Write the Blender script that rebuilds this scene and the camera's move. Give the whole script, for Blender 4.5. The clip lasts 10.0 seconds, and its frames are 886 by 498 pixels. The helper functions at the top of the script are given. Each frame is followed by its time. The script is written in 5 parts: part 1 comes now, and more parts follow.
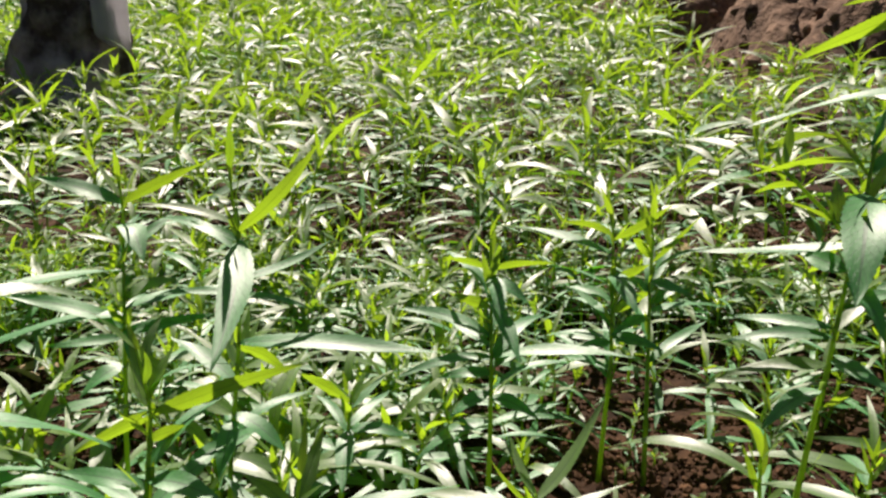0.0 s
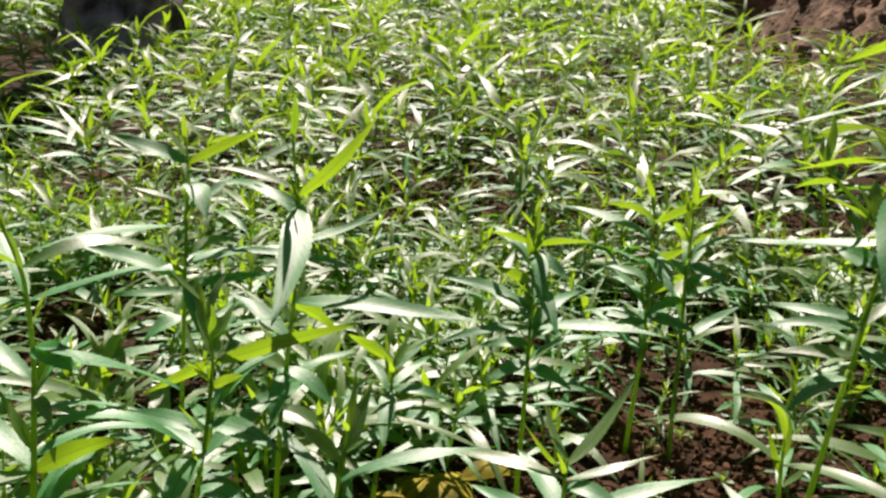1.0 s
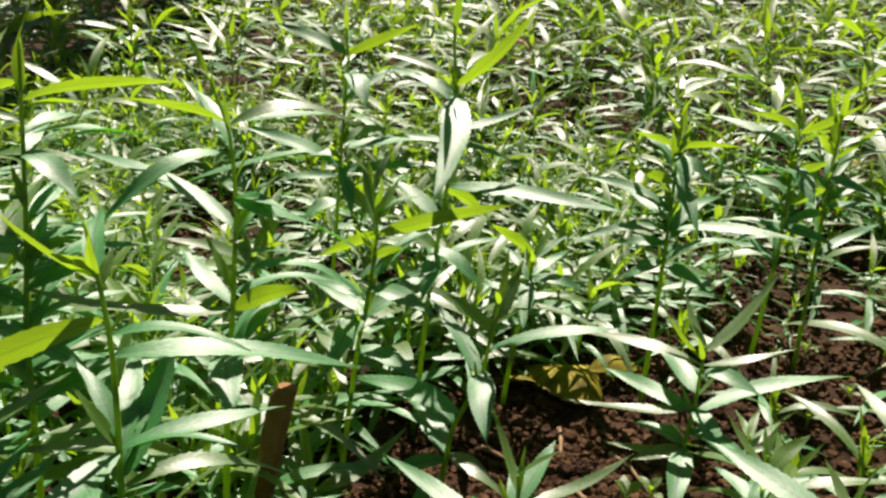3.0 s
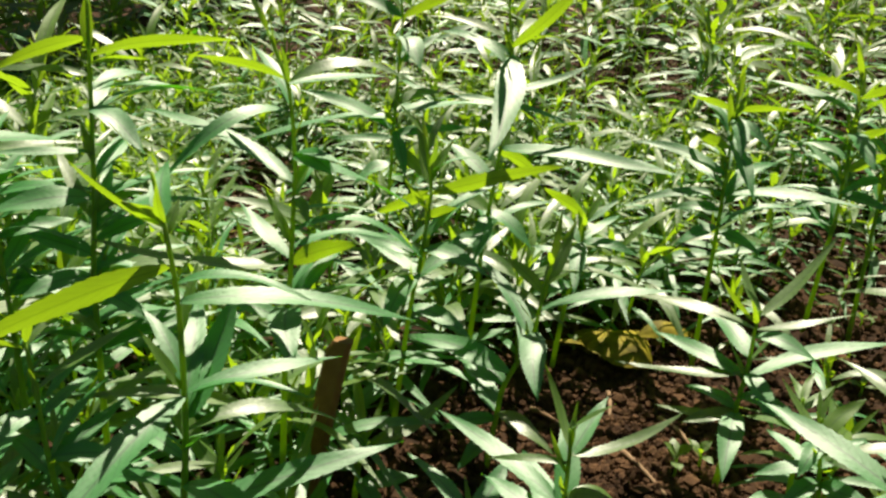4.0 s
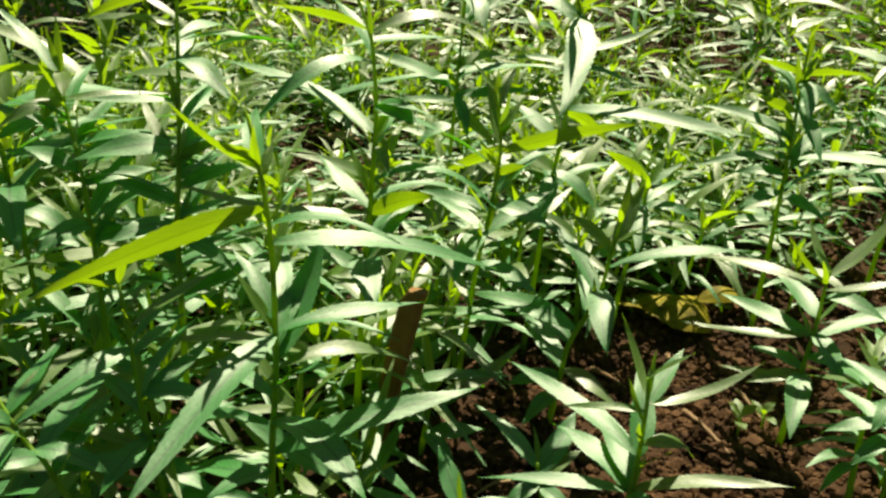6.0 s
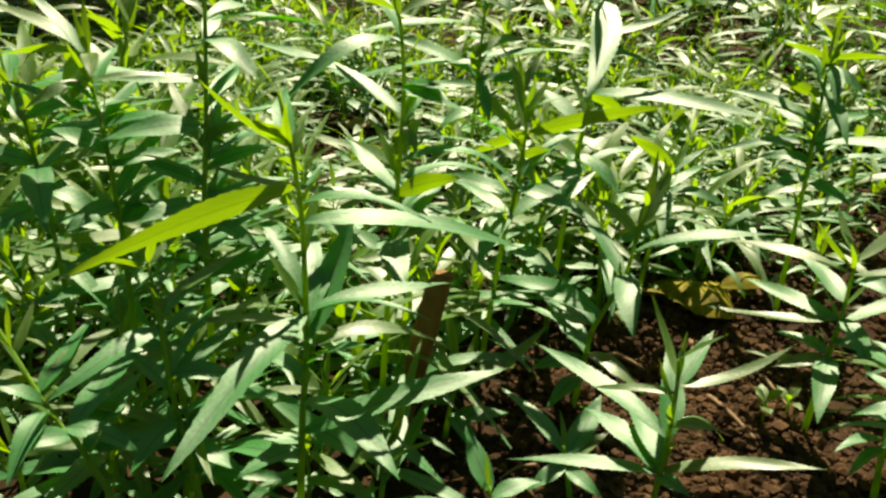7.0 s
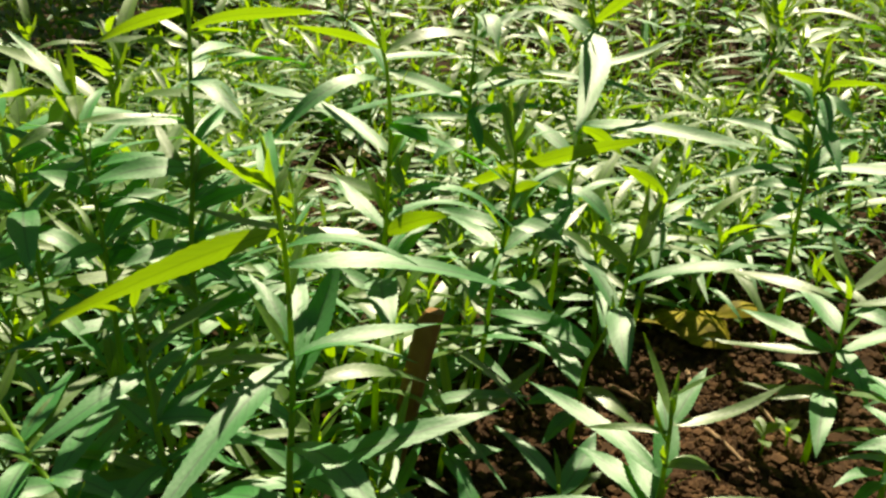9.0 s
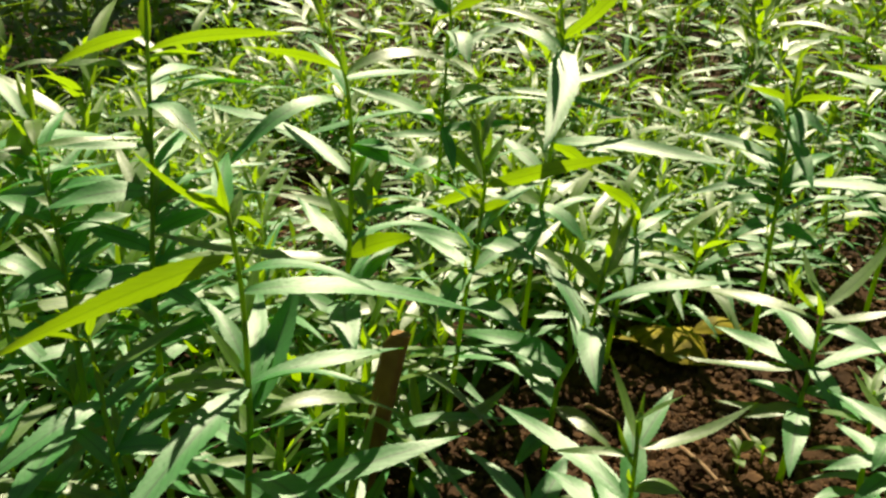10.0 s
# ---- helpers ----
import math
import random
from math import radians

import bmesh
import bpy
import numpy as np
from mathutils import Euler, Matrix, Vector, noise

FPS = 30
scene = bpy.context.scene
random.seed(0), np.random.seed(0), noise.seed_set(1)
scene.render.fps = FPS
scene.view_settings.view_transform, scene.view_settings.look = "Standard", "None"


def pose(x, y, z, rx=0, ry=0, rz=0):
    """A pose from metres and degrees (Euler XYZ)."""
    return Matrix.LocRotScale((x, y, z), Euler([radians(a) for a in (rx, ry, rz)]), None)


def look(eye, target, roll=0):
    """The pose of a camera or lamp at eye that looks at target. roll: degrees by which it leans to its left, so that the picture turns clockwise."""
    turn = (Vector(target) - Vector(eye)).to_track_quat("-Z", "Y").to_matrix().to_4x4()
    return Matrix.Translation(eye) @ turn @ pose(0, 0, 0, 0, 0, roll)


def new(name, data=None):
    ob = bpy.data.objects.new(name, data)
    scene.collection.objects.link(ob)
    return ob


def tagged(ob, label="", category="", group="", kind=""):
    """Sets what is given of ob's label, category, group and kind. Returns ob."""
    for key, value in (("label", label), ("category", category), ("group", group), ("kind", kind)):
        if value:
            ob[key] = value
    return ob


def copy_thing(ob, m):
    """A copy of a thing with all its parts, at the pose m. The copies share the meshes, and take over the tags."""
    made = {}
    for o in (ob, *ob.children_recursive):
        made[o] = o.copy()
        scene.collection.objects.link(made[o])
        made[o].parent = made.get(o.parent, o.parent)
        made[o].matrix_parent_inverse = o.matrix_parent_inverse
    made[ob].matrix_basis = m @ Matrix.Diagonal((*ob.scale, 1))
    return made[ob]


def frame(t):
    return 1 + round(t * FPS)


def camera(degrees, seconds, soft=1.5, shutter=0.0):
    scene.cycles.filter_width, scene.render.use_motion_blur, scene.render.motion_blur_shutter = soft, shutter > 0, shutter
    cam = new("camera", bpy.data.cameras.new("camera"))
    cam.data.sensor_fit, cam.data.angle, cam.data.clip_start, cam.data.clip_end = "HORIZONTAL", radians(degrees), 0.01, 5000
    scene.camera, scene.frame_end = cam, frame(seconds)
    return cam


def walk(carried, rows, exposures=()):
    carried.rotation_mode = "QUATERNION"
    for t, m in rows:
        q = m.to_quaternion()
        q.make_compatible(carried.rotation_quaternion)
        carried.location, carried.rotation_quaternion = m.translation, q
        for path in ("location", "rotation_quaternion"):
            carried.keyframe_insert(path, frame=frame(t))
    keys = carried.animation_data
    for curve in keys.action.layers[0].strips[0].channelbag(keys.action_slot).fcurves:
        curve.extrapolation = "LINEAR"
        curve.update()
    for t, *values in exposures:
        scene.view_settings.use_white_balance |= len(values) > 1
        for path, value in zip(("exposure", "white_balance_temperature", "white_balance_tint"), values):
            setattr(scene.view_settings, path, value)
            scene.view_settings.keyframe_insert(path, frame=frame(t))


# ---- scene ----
cam = camera(54.0, 10.0, soft=2.6)
PATH = [
    (0, (0.301, 0.093, 0.472), (0.018, 1.995, -0.077), -0.6),
    (0.5, (0.302, 0.085, 0.478), (-0.011, 1.972, -0.107), 0.7),
    (1, (0.294, 0.06, 0.484), (-0.059, 1.929, -0.133), 1.9),
    (1.5, (0.286, 0.04, 0.481), (-0.105, 1.889, -0.173), 2.5),
    (2, (0.28, 0.027, 0.476), (-0.15, 1.854, -0.213), 2.6),
    (2.5, (0.269, 0.015, 0.465), (-0.218, 1.812, -0.267), 2.8),
    (4, (0.263, -0.005, 0.451), (-0.375, 1.7, -0.376), 2.1),
    (4.5, (0.261, -0.008, 0.442), (-0.39, 1.679, -0.411), 2.2),
    (5, (0.258, -0.014, 0.439), (-0.417, 1.663, -0.417), 2.1),
    (5.5, (0.251, -0.021, 0.439), (-0.431, 1.648, -0.426), 2.2),
    (6, (0.24, -0.03, 0.436), (-0.45, 1.633, -0.434), 2.1),
    (7.5, (0.229, -0.036, 0.427), (-0.487, 1.606, -0.462), 1.7),
    (8, (0.228, -0.033, 0.431), (-0.489, 1.616, -0.444), 1.2),
    (8.5, (0.229, -0.03, 0.435), (-0.488, 1.63, -0.42), 1.2),
    (9, (0.234, -0.024, 0.436), (-0.487, 1.641, -0.405), 1.0),
    (9.5, (0.241, -0.016, 0.438), (-0.479, 1.656, -0.39), 0.8),
    (10, (0.247, -0.009, 0.439), (-0.463, 1.673, -0.376), 0.6),
]
walk(cam, [(t, look(eye, target, roll)) for t, eye, target, roll in PATH], [(0.0, 0.30, 6900, 22), (2.5, 0.34, 6900, 21), (4.5, 0.35, 7700, 5), (8.0, 0.35, 8400, -1), (10.0, 0.34, 8400, 2)])
# ---- light ----
SUN_AZ, SUN_EL = radians(14), radians(52)   # azimuth to the left of +y
world = bpy.data.worlds.new("world")
scene.world = world
world.use_nodes = True
wn = world.node_tree
sky = wn.nodes.new("ShaderNodeTexSky")
sky.sky_type = "NISHITA"
sky.sun_disc = False
sky.sun_elevation = SUN_EL
sky.sun_rotation = -SUN_AZ
wn.nodes["Background"].inputs["Strength"].default_value = 0.028
wn.links.new(sky.outputs[0], wn.nodes["Background"].inputs[0])
sun_data = bpy.data.lights.new("sun", "SUN")
sun_data.energy, sun_data.angle, sun_data.color = 7.0, radians(0.5), (1.0, 0.955, 0.86)
sun = new("sun", sun_data)
sun_dir = Vector((-math.sin(SUN_AZ) * math.cos(SUN_EL), math.cos(SUN_AZ) * math.cos(SUN_EL), math.sin(SUN_EL)))
sun.matrix_world = look(sun_dir * 20, (0, 0, 0))


# ---- materials ----
def material(name):
    m = bpy.data.materials.new(name)
    m.use_nodes = True
    t = m.node_tree
    return m, t, t.nodes["Principled BSDF"]


def add(t, kind, **values):
    n = t.nodes.new(kind)
    for key, v in values.items():
        if key in n.inputs:
            n.inputs[key].default_value = v
    return n


def ramp(t, source, stops):
    r = t.nodes.new("ShaderNodeValToRGB")
    e = r.color_ramp.elements
    while len(e) < len(stops):
        e.new(0.5)
    for k, (p, c) in zip(e, stops):
        k.position, k.color = p, (*c, 1)
    t.links.new(source, r.inputs[0])
    return r.outputs[0]


def calc(t, op, a, b=None, c=None):
    n = t.nodes.new("ShaderNodeMath")
    n.operation = op
    for i, v in enumerate((a, b, c)):
        if v is None:
            continue
        if isinstance(v, (int, float)):
            n.inputs[i].default_value = v
        else:
            t.links.new(v, n.inputs[i])
    return n.outputs[0]


def blend(t, fac, a, b, how="MIX"):
    n = t.nodes.new("ShaderNodeMix")
    n.data_type, n.blend_type = "RGBA", how
    for i, v in ((0, fac), (6, a), (7, b)):
        if isinstance(v, (int, float)):
            n.inputs[i].default_value = v
        elif isinstance(v, tuple):
            n.inputs[i].default_value = (*v, 1)
        else:
            t.links.new(v, n.inputs[i])
    return n.outputs[2]


def leaf_material(name, low, high, vein, glow, share, rough, islands=False):
    """A leaf blade: midrib and side veins from its own coordinates, blotches, and light that passes through."""
    m, t, p = material(name)
    uv = t.nodes.new("ShaderNodeUVMap")
    sep = t.nodes.new("ShaderNodeSeparateXYZ")
    t.links.new(uv.outputs[0], sep.inputs[0])
    side = calc(t, "ABSOLUTE", calc(t, "SUBTRACT", sep.outputs[0], 0.5))
    rib = calc(t, "LESS_THAN", side, 0.045)
    wave = calc(t, "SINE", calc(t, "MULTIPLY", calc(t, "SUBTRACT", calc(t, "MULTIPLY", sep.outputs[1], 13.0), calc(t, "MULTIPLY", side, 4.2)), 6.283))
    veins = calc(t, "MULTIPLY", calc(t, "GREATER_THAN", wave, 0.93), 0.55)
    lines = calc(t, "MAXIMUM", rib, veins)
    if islands:
        rnd = t.nodes.new("ShaderNodeNewGeometry").outputs["Random Per Island"]
    else:
        rnd = t.nodes.new("ShaderNodeObjectInfo").outputs["Random"]
    co = t.nodes.new("ShaderNodeTexCoord")
    n1 = add(t, "ShaderNodeTexNoise", Scale=45.0, Detail=3.0)
    t.links.new(co.outputs["Object" if islands else "Generated"], n1.inputs["Vector"])
    fine = add(t, "ShaderNodeTexNoise", Scale=420.0, Detail=3.0)
    t.links.new(co.outputs["Object"], fine.inputs["Vector"])
    if not islands:
        n1.inputs["Scale"].default_value = 5.0
    base = blend(t, rnd, low, high)
    base = blend(t, calc(t, "MULTIPLY", n1.outputs[0], 0.35), base, tuple(c * 0.6 for c in low))
    base = blend(t, calc(t, "MULTIPLY", lines, 0.8), base, vein)
    t.links.new(base, p.inputs["Base Color"])
    t.links.new(calc(t, "MULTIPLY_ADD", n1.outputs[0], 0.08, rough - 0.04), p.inputs["Roughness"])
    p.inputs["Specular IOR Level"].default_value = 1.0
    p.inputs["IOR"].default_value = 1.69
    bump = add(t, "ShaderNodeBump", Strength=0.75, Distance=0.0013)
    height = calc(t, "SUBTRACT", calc(t, "MULTIPLY", fine.outputs[0], 0.15), lines)
    t.links.new(height, bump.inputs["Height"])
    t.links.new(bump.outputs[0], p.inputs["Normal"])
    tr = t.nodes.new("ShaderNodeBsdfTranslucent")
    t.links.new(blend(t, calc(t, "MULTIPLY", lines, 0.5), blend(t, rnd, glow, tuple(c * 0.75 for c in glow)), tuple(c * 0.5 for c in glow)), tr.inputs[0])
    mix = t.nodes.new("ShaderNodeMixShader")
    mix.inputs[0].default_value = share
    t.links.new(p.outputs[0], mix.inputs[1])
    t.links.new(tr.outputs[0], mix.inputs[2])
    t.links.new(mix.outputs[0], t.nodes["Material Output"].inputs[0])
    return m


MATURE = ((0.022, 0.250, 0.044), (0.046, 0.330, 0.062), (0.010, 0.100, 0.020), (0.14, 0.58, 0.020), 0.34, 0.54)
MIDDLE = ((0.070, 0.19, 0.024), (0.12, 0.25, 0.036), (0.04, 0.12, 0.02), (0.30, 0.55, 0.020), 0.40, 0.47)
YOUNG = ((0.10, 0.26, 0.022), (0.16, 0.31, 0.028), (0.06, 0.17, 0.014), (0.38, 0.62, 0.022), 0.54, 0.55)
leaf_mats = [leaf_material(n, *v) for n, v in (("mature_leaf", MATURE), ("young_leaf", YOUNG), ("half_grown_leaf", MIDDLE))]
field_mats = [leaf_material("field_" + n, *v, islands=True) for n, v in (("mature_leaf", (*MATURE[:3], (0.20, 0.48, 0.016), *MATURE[4:])), ("young_leaf", (*YOUNG[:3], (0.36, 0.60, 0.018), 0.50, 0.52)), ("half_grown_leaf", (*MIDDLE[:3], (0.30, 0.50, 0.018), 0.38, 0.50)))]


def plain(name, low, high, scale, rough, bump=0.3, dist=0.002, detail=5.0, space="Object", ends=(0.35, 0.62)):
    m, t, p = material(name)
    co = t.nodes.new("ShaderNodeTexCoord")
    a = add(t, "ShaderNodeTexNoise", Scale=scale, Detail=detail)
    b = add(t, "ShaderNodeTexNoise", Scale=scale * 0.13, Detail=2.0)
    for n in (a, b):
        t.links.new(co.outputs[space], n.inputs["Vector"])
    mixed = calc(t, "MULTIPLY_ADD", b.outputs[0], 0.5, calc(t, "MULTIPLY", a.outputs[0], 0.5))
    t.links.new(ramp(t, mixed, [(ends[0], low), (ends[1], high)]), p.inputs["Base Color"])
    p.inputs["Roughness"].default_value = rough
    p.inputs["Specular IOR Level"].default_value = 0.15
    bm_ = add(t, "ShaderNodeBump", Strength=bump, Distance=dist)
    t.links.new(a.outputs[0], bm_.inputs["Height"])
    t.links.new(bm_.outputs[0], p.inputs["Normal"])
    return m


stem_mat = plain("green_stem", (0.20, 0.40, 0.05), (0.30, 0.50, 0.08), 90, 0.5)
def see_through(m, glow, share):
    """Let a part of the light pass through a material."""
    t = m.node_tree
    tr = add(t, "ShaderNodeBsdfTranslucent", Color=(*glow, 1))
    mix = t.nodes.new("ShaderNodeMixShader")
    mix.inputs[0].default_value = share
    t.links.new(t.nodes["Principled BSDF"].outputs[0], mix.inputs[1])
    t.links.new(tr.outputs[0], mix.inputs[2])
    t.links.new(mix.outputs[0], t.nodes["Material Output"].inputs[0])


see_through(stem_mat, (0.50, 0.72, 0.07), 0.45)
soil_mat = plain("red_brown_soil", (0.013, 0.007, 0.004), (0.062, 0.032, 0.016), 60, 0.95, 0.9, 0.006, 8.0)
heap_mat = plain("dug_earth", (0.060, 0.038, 0.026), (0.230, 0.150, 0.100), 26, 0.95, 1.0, 0.02, 8.0)
clod_mat = plain("soil_clods", (0.018, 0.009, 0.005), (0.130, 0.068, 0.035), 120, 0.95, 0.8, 0.002, 6.0)
bark_mat = plain("rough_bark", (0.075, 0.055, 0.050), (0.46, 0.39, 0.38), 9, 0.9, 1.0, 0.06, 9.0, ends=(0.43, 0.57))
sheath_mat = plain("grey_dry_sheath", (0.38, 0.38, 0.41), (0.62, 0.62, 0.65), 24, 0.7, 0.4, 0.004)
see_through(sheath_mat, (0.74, 0.72, 0.74), 0.5)
stake_mat = plain("brown_stake", (0.18, 0.088, 0.030), (0.32, 0.17, 0.065), 70, 0.7, 0.5, 0.001)
twig_mat = plain("dry_twig", (0.20, 0.12, 0.07), (0.36, 0.24, 0.15), 90, 0.85, 0.6, 0.001)
yellow_mat = plain("yellow_leaf", (0.070, 0.058, 0.008), (0.36, 0.29, 0.025), 60, 0.7, 0.6, 0.001)
straw_mat = plain("dry_leaf", (0.28, 0.20, 0.11), (0.48, 0.38, 0.24), 60, 0.8, 0.5, 0.001)


# ---- helpers of this scene ----
def part(name, me, mat, parent=None, label=""):
    ob = new(name, me)
    if mat is not None:
        me.materials.clear()
        me.materials.append(mat)
    if parent is not None:
        ob.parent = parent
    return tagged(ob, label)


def mesh(name, verts, faces, uvs=None, smooth=True):
    me = bpy.data.meshes.new(name)
    me.from_pydata([tuple(v) for v in verts], [], [tuple(f) for f in faces])
    if uvs is not None:
        layer = me.uv_layers.new(name="UVMap")
        idx = np.empty(len(me.loops), dtype=np.int32)
        me.loops.foreach_get("vertex_index", idx)
        layer.data.foreach_set("uv", np.asarray(uvs, dtype=np.float32)[idx].ravel())
    if smooth:
        me.polygons.foreach_set("use_smooth", [True] * len(me.polygons))
    return me


def blade(length, width, bulge, seg, across, rng, serrate=0.0, peak=0.8, twist=None, fold=0.14):
    """Vertices, faces and coordinates of a lance-shaped leaf from the origin to (length, 0, 0)."""
    s = np.linspace(0, 1, seg + 1)
    prof = np.sin(np.pi * np.clip(s, 0, 1) ** peak) ** 0.85 * (1 - 0.30 * s) + 0.05 * (1 - s)
    prof /= prof.max()
    if serrate:
        prof = prof * (1 + serrate * np.where(np.arange(seg + 1) % 2, 1, -1))
    prof[-1] = 0.012
    turn = np.radians(rng.uniform(-22, 22) if twist is None else twist) * s
    sway = rng.uniform(-0.05, 0.05)
    ripple = rng.uniform(0, 6.3)
    cross = np.linspace(-1, 1, across + 1)
    verts, uv = [], []
    for i, x in enumerate(s):
        cz = 4 * bulge * x * (1 - x) * (1.25 - 0.5 * x)
        cy = sway * math.sin(math.pi * x)
        hw = 0.5 * width * prof[i]
        c, d = math.cos(turn[i]), math.sin(turn[i])
        for j, v in enumerate(cross):
            y = hw * v
            z = abs(v) * hw * fold + 0.05 * width * math.sin(9 * x + ripple + 2 * v) * abs(v)
            verts.append((length * x, length * cy + y * c - z * d, length * cz + y * d + z * c))
            uv.append((0.5 + 0.5 * v, x))
    n = across + 1
    faces = [(i * n + j, (i + 1) * n + j, (i + 1) * n + j + 1, i * n + j + 1) for i in range(seg) for j in range(across)]
    return verts, faces, uv


def tube(points, radii, sides=7):
    """A closed tapering tube along points."""
    verts, faces = [], []
    pts = [Vector(p) for p in points]
    for i, p in enumerate(pts):
        ahead = (pts[min(i + 1, len(pts) - 1)] - pts[max(i - 1, 0)]).normalized()
        a = ahead.orthogonal().normalized() if abs(ahead.z) < 0.3 else ahead.cross(Vector((0, 1, 0))).normalized()
        b = ahead.cross(a)
        for k in range(sides):
            w = 2 * math.pi * k / sides
            verts.append(p + radii[i] * (math.cos(w) * a + math.sin(w) * b))
    for i in range(len(pts) - 1):
        for k in range(sides):
            k2 = (k + 1) % sides
            faces.append((i * sides + k, i * sides + k2, (i + 1) * sides + k2, (i + 1) * sides + k))
    faces.append(tuple(range(sides))[::-1])
    faces.append(tuple((len(pts) - 1) * sides + k for k in range(sides)))
    return verts, faces


def smooth_line(points, n):
    """A Catmull-Rom line through points with n steps between two of them."""
    p = [Vector(q) for q in points]
    p = [p[0] * 2 - p[1], *p, p[-1] * 2 - p[-2]]
    out = []
    for a, b, c, d in zip(p, p[1:], p[2:], p[3:]):
        for k in range(n):
            u = k / n
            out.append(0.5 * (2 * b + (c - a) * u + (2 * a - 5 * b + 4 * c - d) * u * u + (3 * b - a - 3 * c + d) * u ** 3))
    return out + [p[-2]]


# ---- ground ----
def lie(x, y):
    """Height of the soil."""
    return 0.010 * noise.noise((x * 3.1, y * 3.1, 0.3)) + 0.006 * noise.noise((x * 11, y * 11, 2.0)) + 0.055 * max(0.0, min(y, 9.0) - 2.2)


def make_ground():
    xs = np.concatenate([[-80, -30, -12, -6], np.arange(-3, -0.6, 0.05), np.arange(-0.6, 1.2, 0.012), np.arange(1.2, 3.01, 0.05), [6, 12, 30, 80]])
    ys = np.concatenate([[-60, -20, -6, -2], np.arange(-0.6, 0.3, 0.05), np.arange(0.3, 2.3, 0.012), np.arange(2.3, 6.0, 0.05), [8, 12, 20, 40, 100]])
    verts, faces = [], []
    for y in ys:
        for x in xs:
            near = max(0.0, 1 - max(abs(x) - 2.5, y - 5.5, 0))
            verts.append((x, y, lie(x, y) + (0.005 * noise.noise((x * 30, y * 30, 5.0)) + 0.004 * noise.noise((x * 75, y * 75, 8.0))) * near))
    n = len(xs)
    for j in range(len(ys) - 1):
        for i in range(n - 1):
            faces.append((j * n + i, j * n + i + 1, (j + 1) * n + i + 1, (j + 1) * n + i))
    ob = part("ground", mesh("ground", verts, faces), soil_mat)
    tagged(ob, "loose red-brown crumbly soil between the seedlings", "soil", kind="structure")


make_ground()


def make_clods():
    """Crumbs of soil lying on the ground, thick where the soil is bare."""
    rng = np.random.default_rng(5)
    bm = bmesh.new()
    bmesh.ops.create_icosphere(bm, subdivisions=1, radius=1)
    base = np.array([v.co[:] for v in bm.verts])
    tri = np.array([[v.index for v in f.verts] for f in bm.faces])
    bm.free()
    verts, faces, k = [], [], 0
    for i in range(34000):
        if i < 9500:
            x, y = rng.normal(0.20, 0.10), rng.normal(0.58, 0.13)
        elif i < 11000:
            x, y = rng.normal(-0.30, 0.10), rng.normal(0.93, 0.13)
        elif i < 12500:
            x, y = rng.normal(0.72, 0.16), rng.normal(1.85, 0.25)
        elif i < 15000:
            x, y = rng.uniform(0.25, 0.62), rng.uniform(0.45, 1.05)
        elif i < 17500:
            x, y = rng.uniform(-0.05, 0.48), rng.uniform(0.36, 0.95)
        elif i < 24000:
            x, y = rng.uniform(-0.8, 1.1), rng.uniform(0.3, 2.2)
        else:
            x, y = rng.uniform(-0.45, 1.15), rng.uniform(0.7, 2.3)
        r = (0.0018 if i >= 24000 else 0) + 0.0010 + 0.0042 * rng.random() ** 3 + (0.0045 * rng.random() if rng.random() < 0.05 else 0)
        v = base * (1 + rng.uniform(-0.34, 0.34, (len(base), 1))) * rng.uniform(0.65, 1.25, 3) * r
        verts.append(v + (x, y, lie(x, y) + r * 0.35))
        faces.append(tri + k)
        k += len(base)
    me = mesh("soil_clods", np.concatenate(verts), np.concatenate(faces), smooth=False)
    tagged(part("soil_clods", me, clod_mat), "small crumbs of dry brown soil on the ground", "soil", kind="stuff")


make_clods()

def bank_height(x, y):
    """Rise of the heap of dug earth over the ground."""
    u = ((x - 2.38) / 1.5) ** 2 + ((y - 4.5) / 1.35) ** 2
    low = ((x - 1.15) / 1.0) ** 2 + ((y - 6.0) / 0.55) ** 2
    return max(0.85 * (1 - u), 0.55 * (1 - low), -1.0)


def make_bank():
    verts, faces = [], []
    xs, ys = np.arange(0.2, 4.0, 0.03), np.arange(3.0, 7.3, 0.03)
    for y in ys:
        for x in xs:
            h = bank_height(x, y)
            rough = 0.16 * noise.noise((x * 2.4, y * 2.4, 1.0)) + 0.07 * noise.noise((x * 6, y * 6, 4.0)) + 0.060 * noise.noise((x * 15, y * 15, 9.0)) + 0.030 * noise.noise((x * 45, y * 45, 3.0))
            verts.append((x, y, lie(x, y) + (h + rough * min(1, max(0, h) * 5) if h > 0 else -0.1)))
    n = len(xs)
    faces = [(j * n + i, j * n + i + 1, (j + 1) * n + i + 1, (j + 1) * n + i) for j in range(len(ys) - 1) for i in range(n - 1)]
    ob = part("earth_heap", mesh("earth_heap", verts, faces), heap_mat)
    tagged(ob, "heap of dug brown earth with roots behind the field", "earth heap", kind="structure")


make_bank()


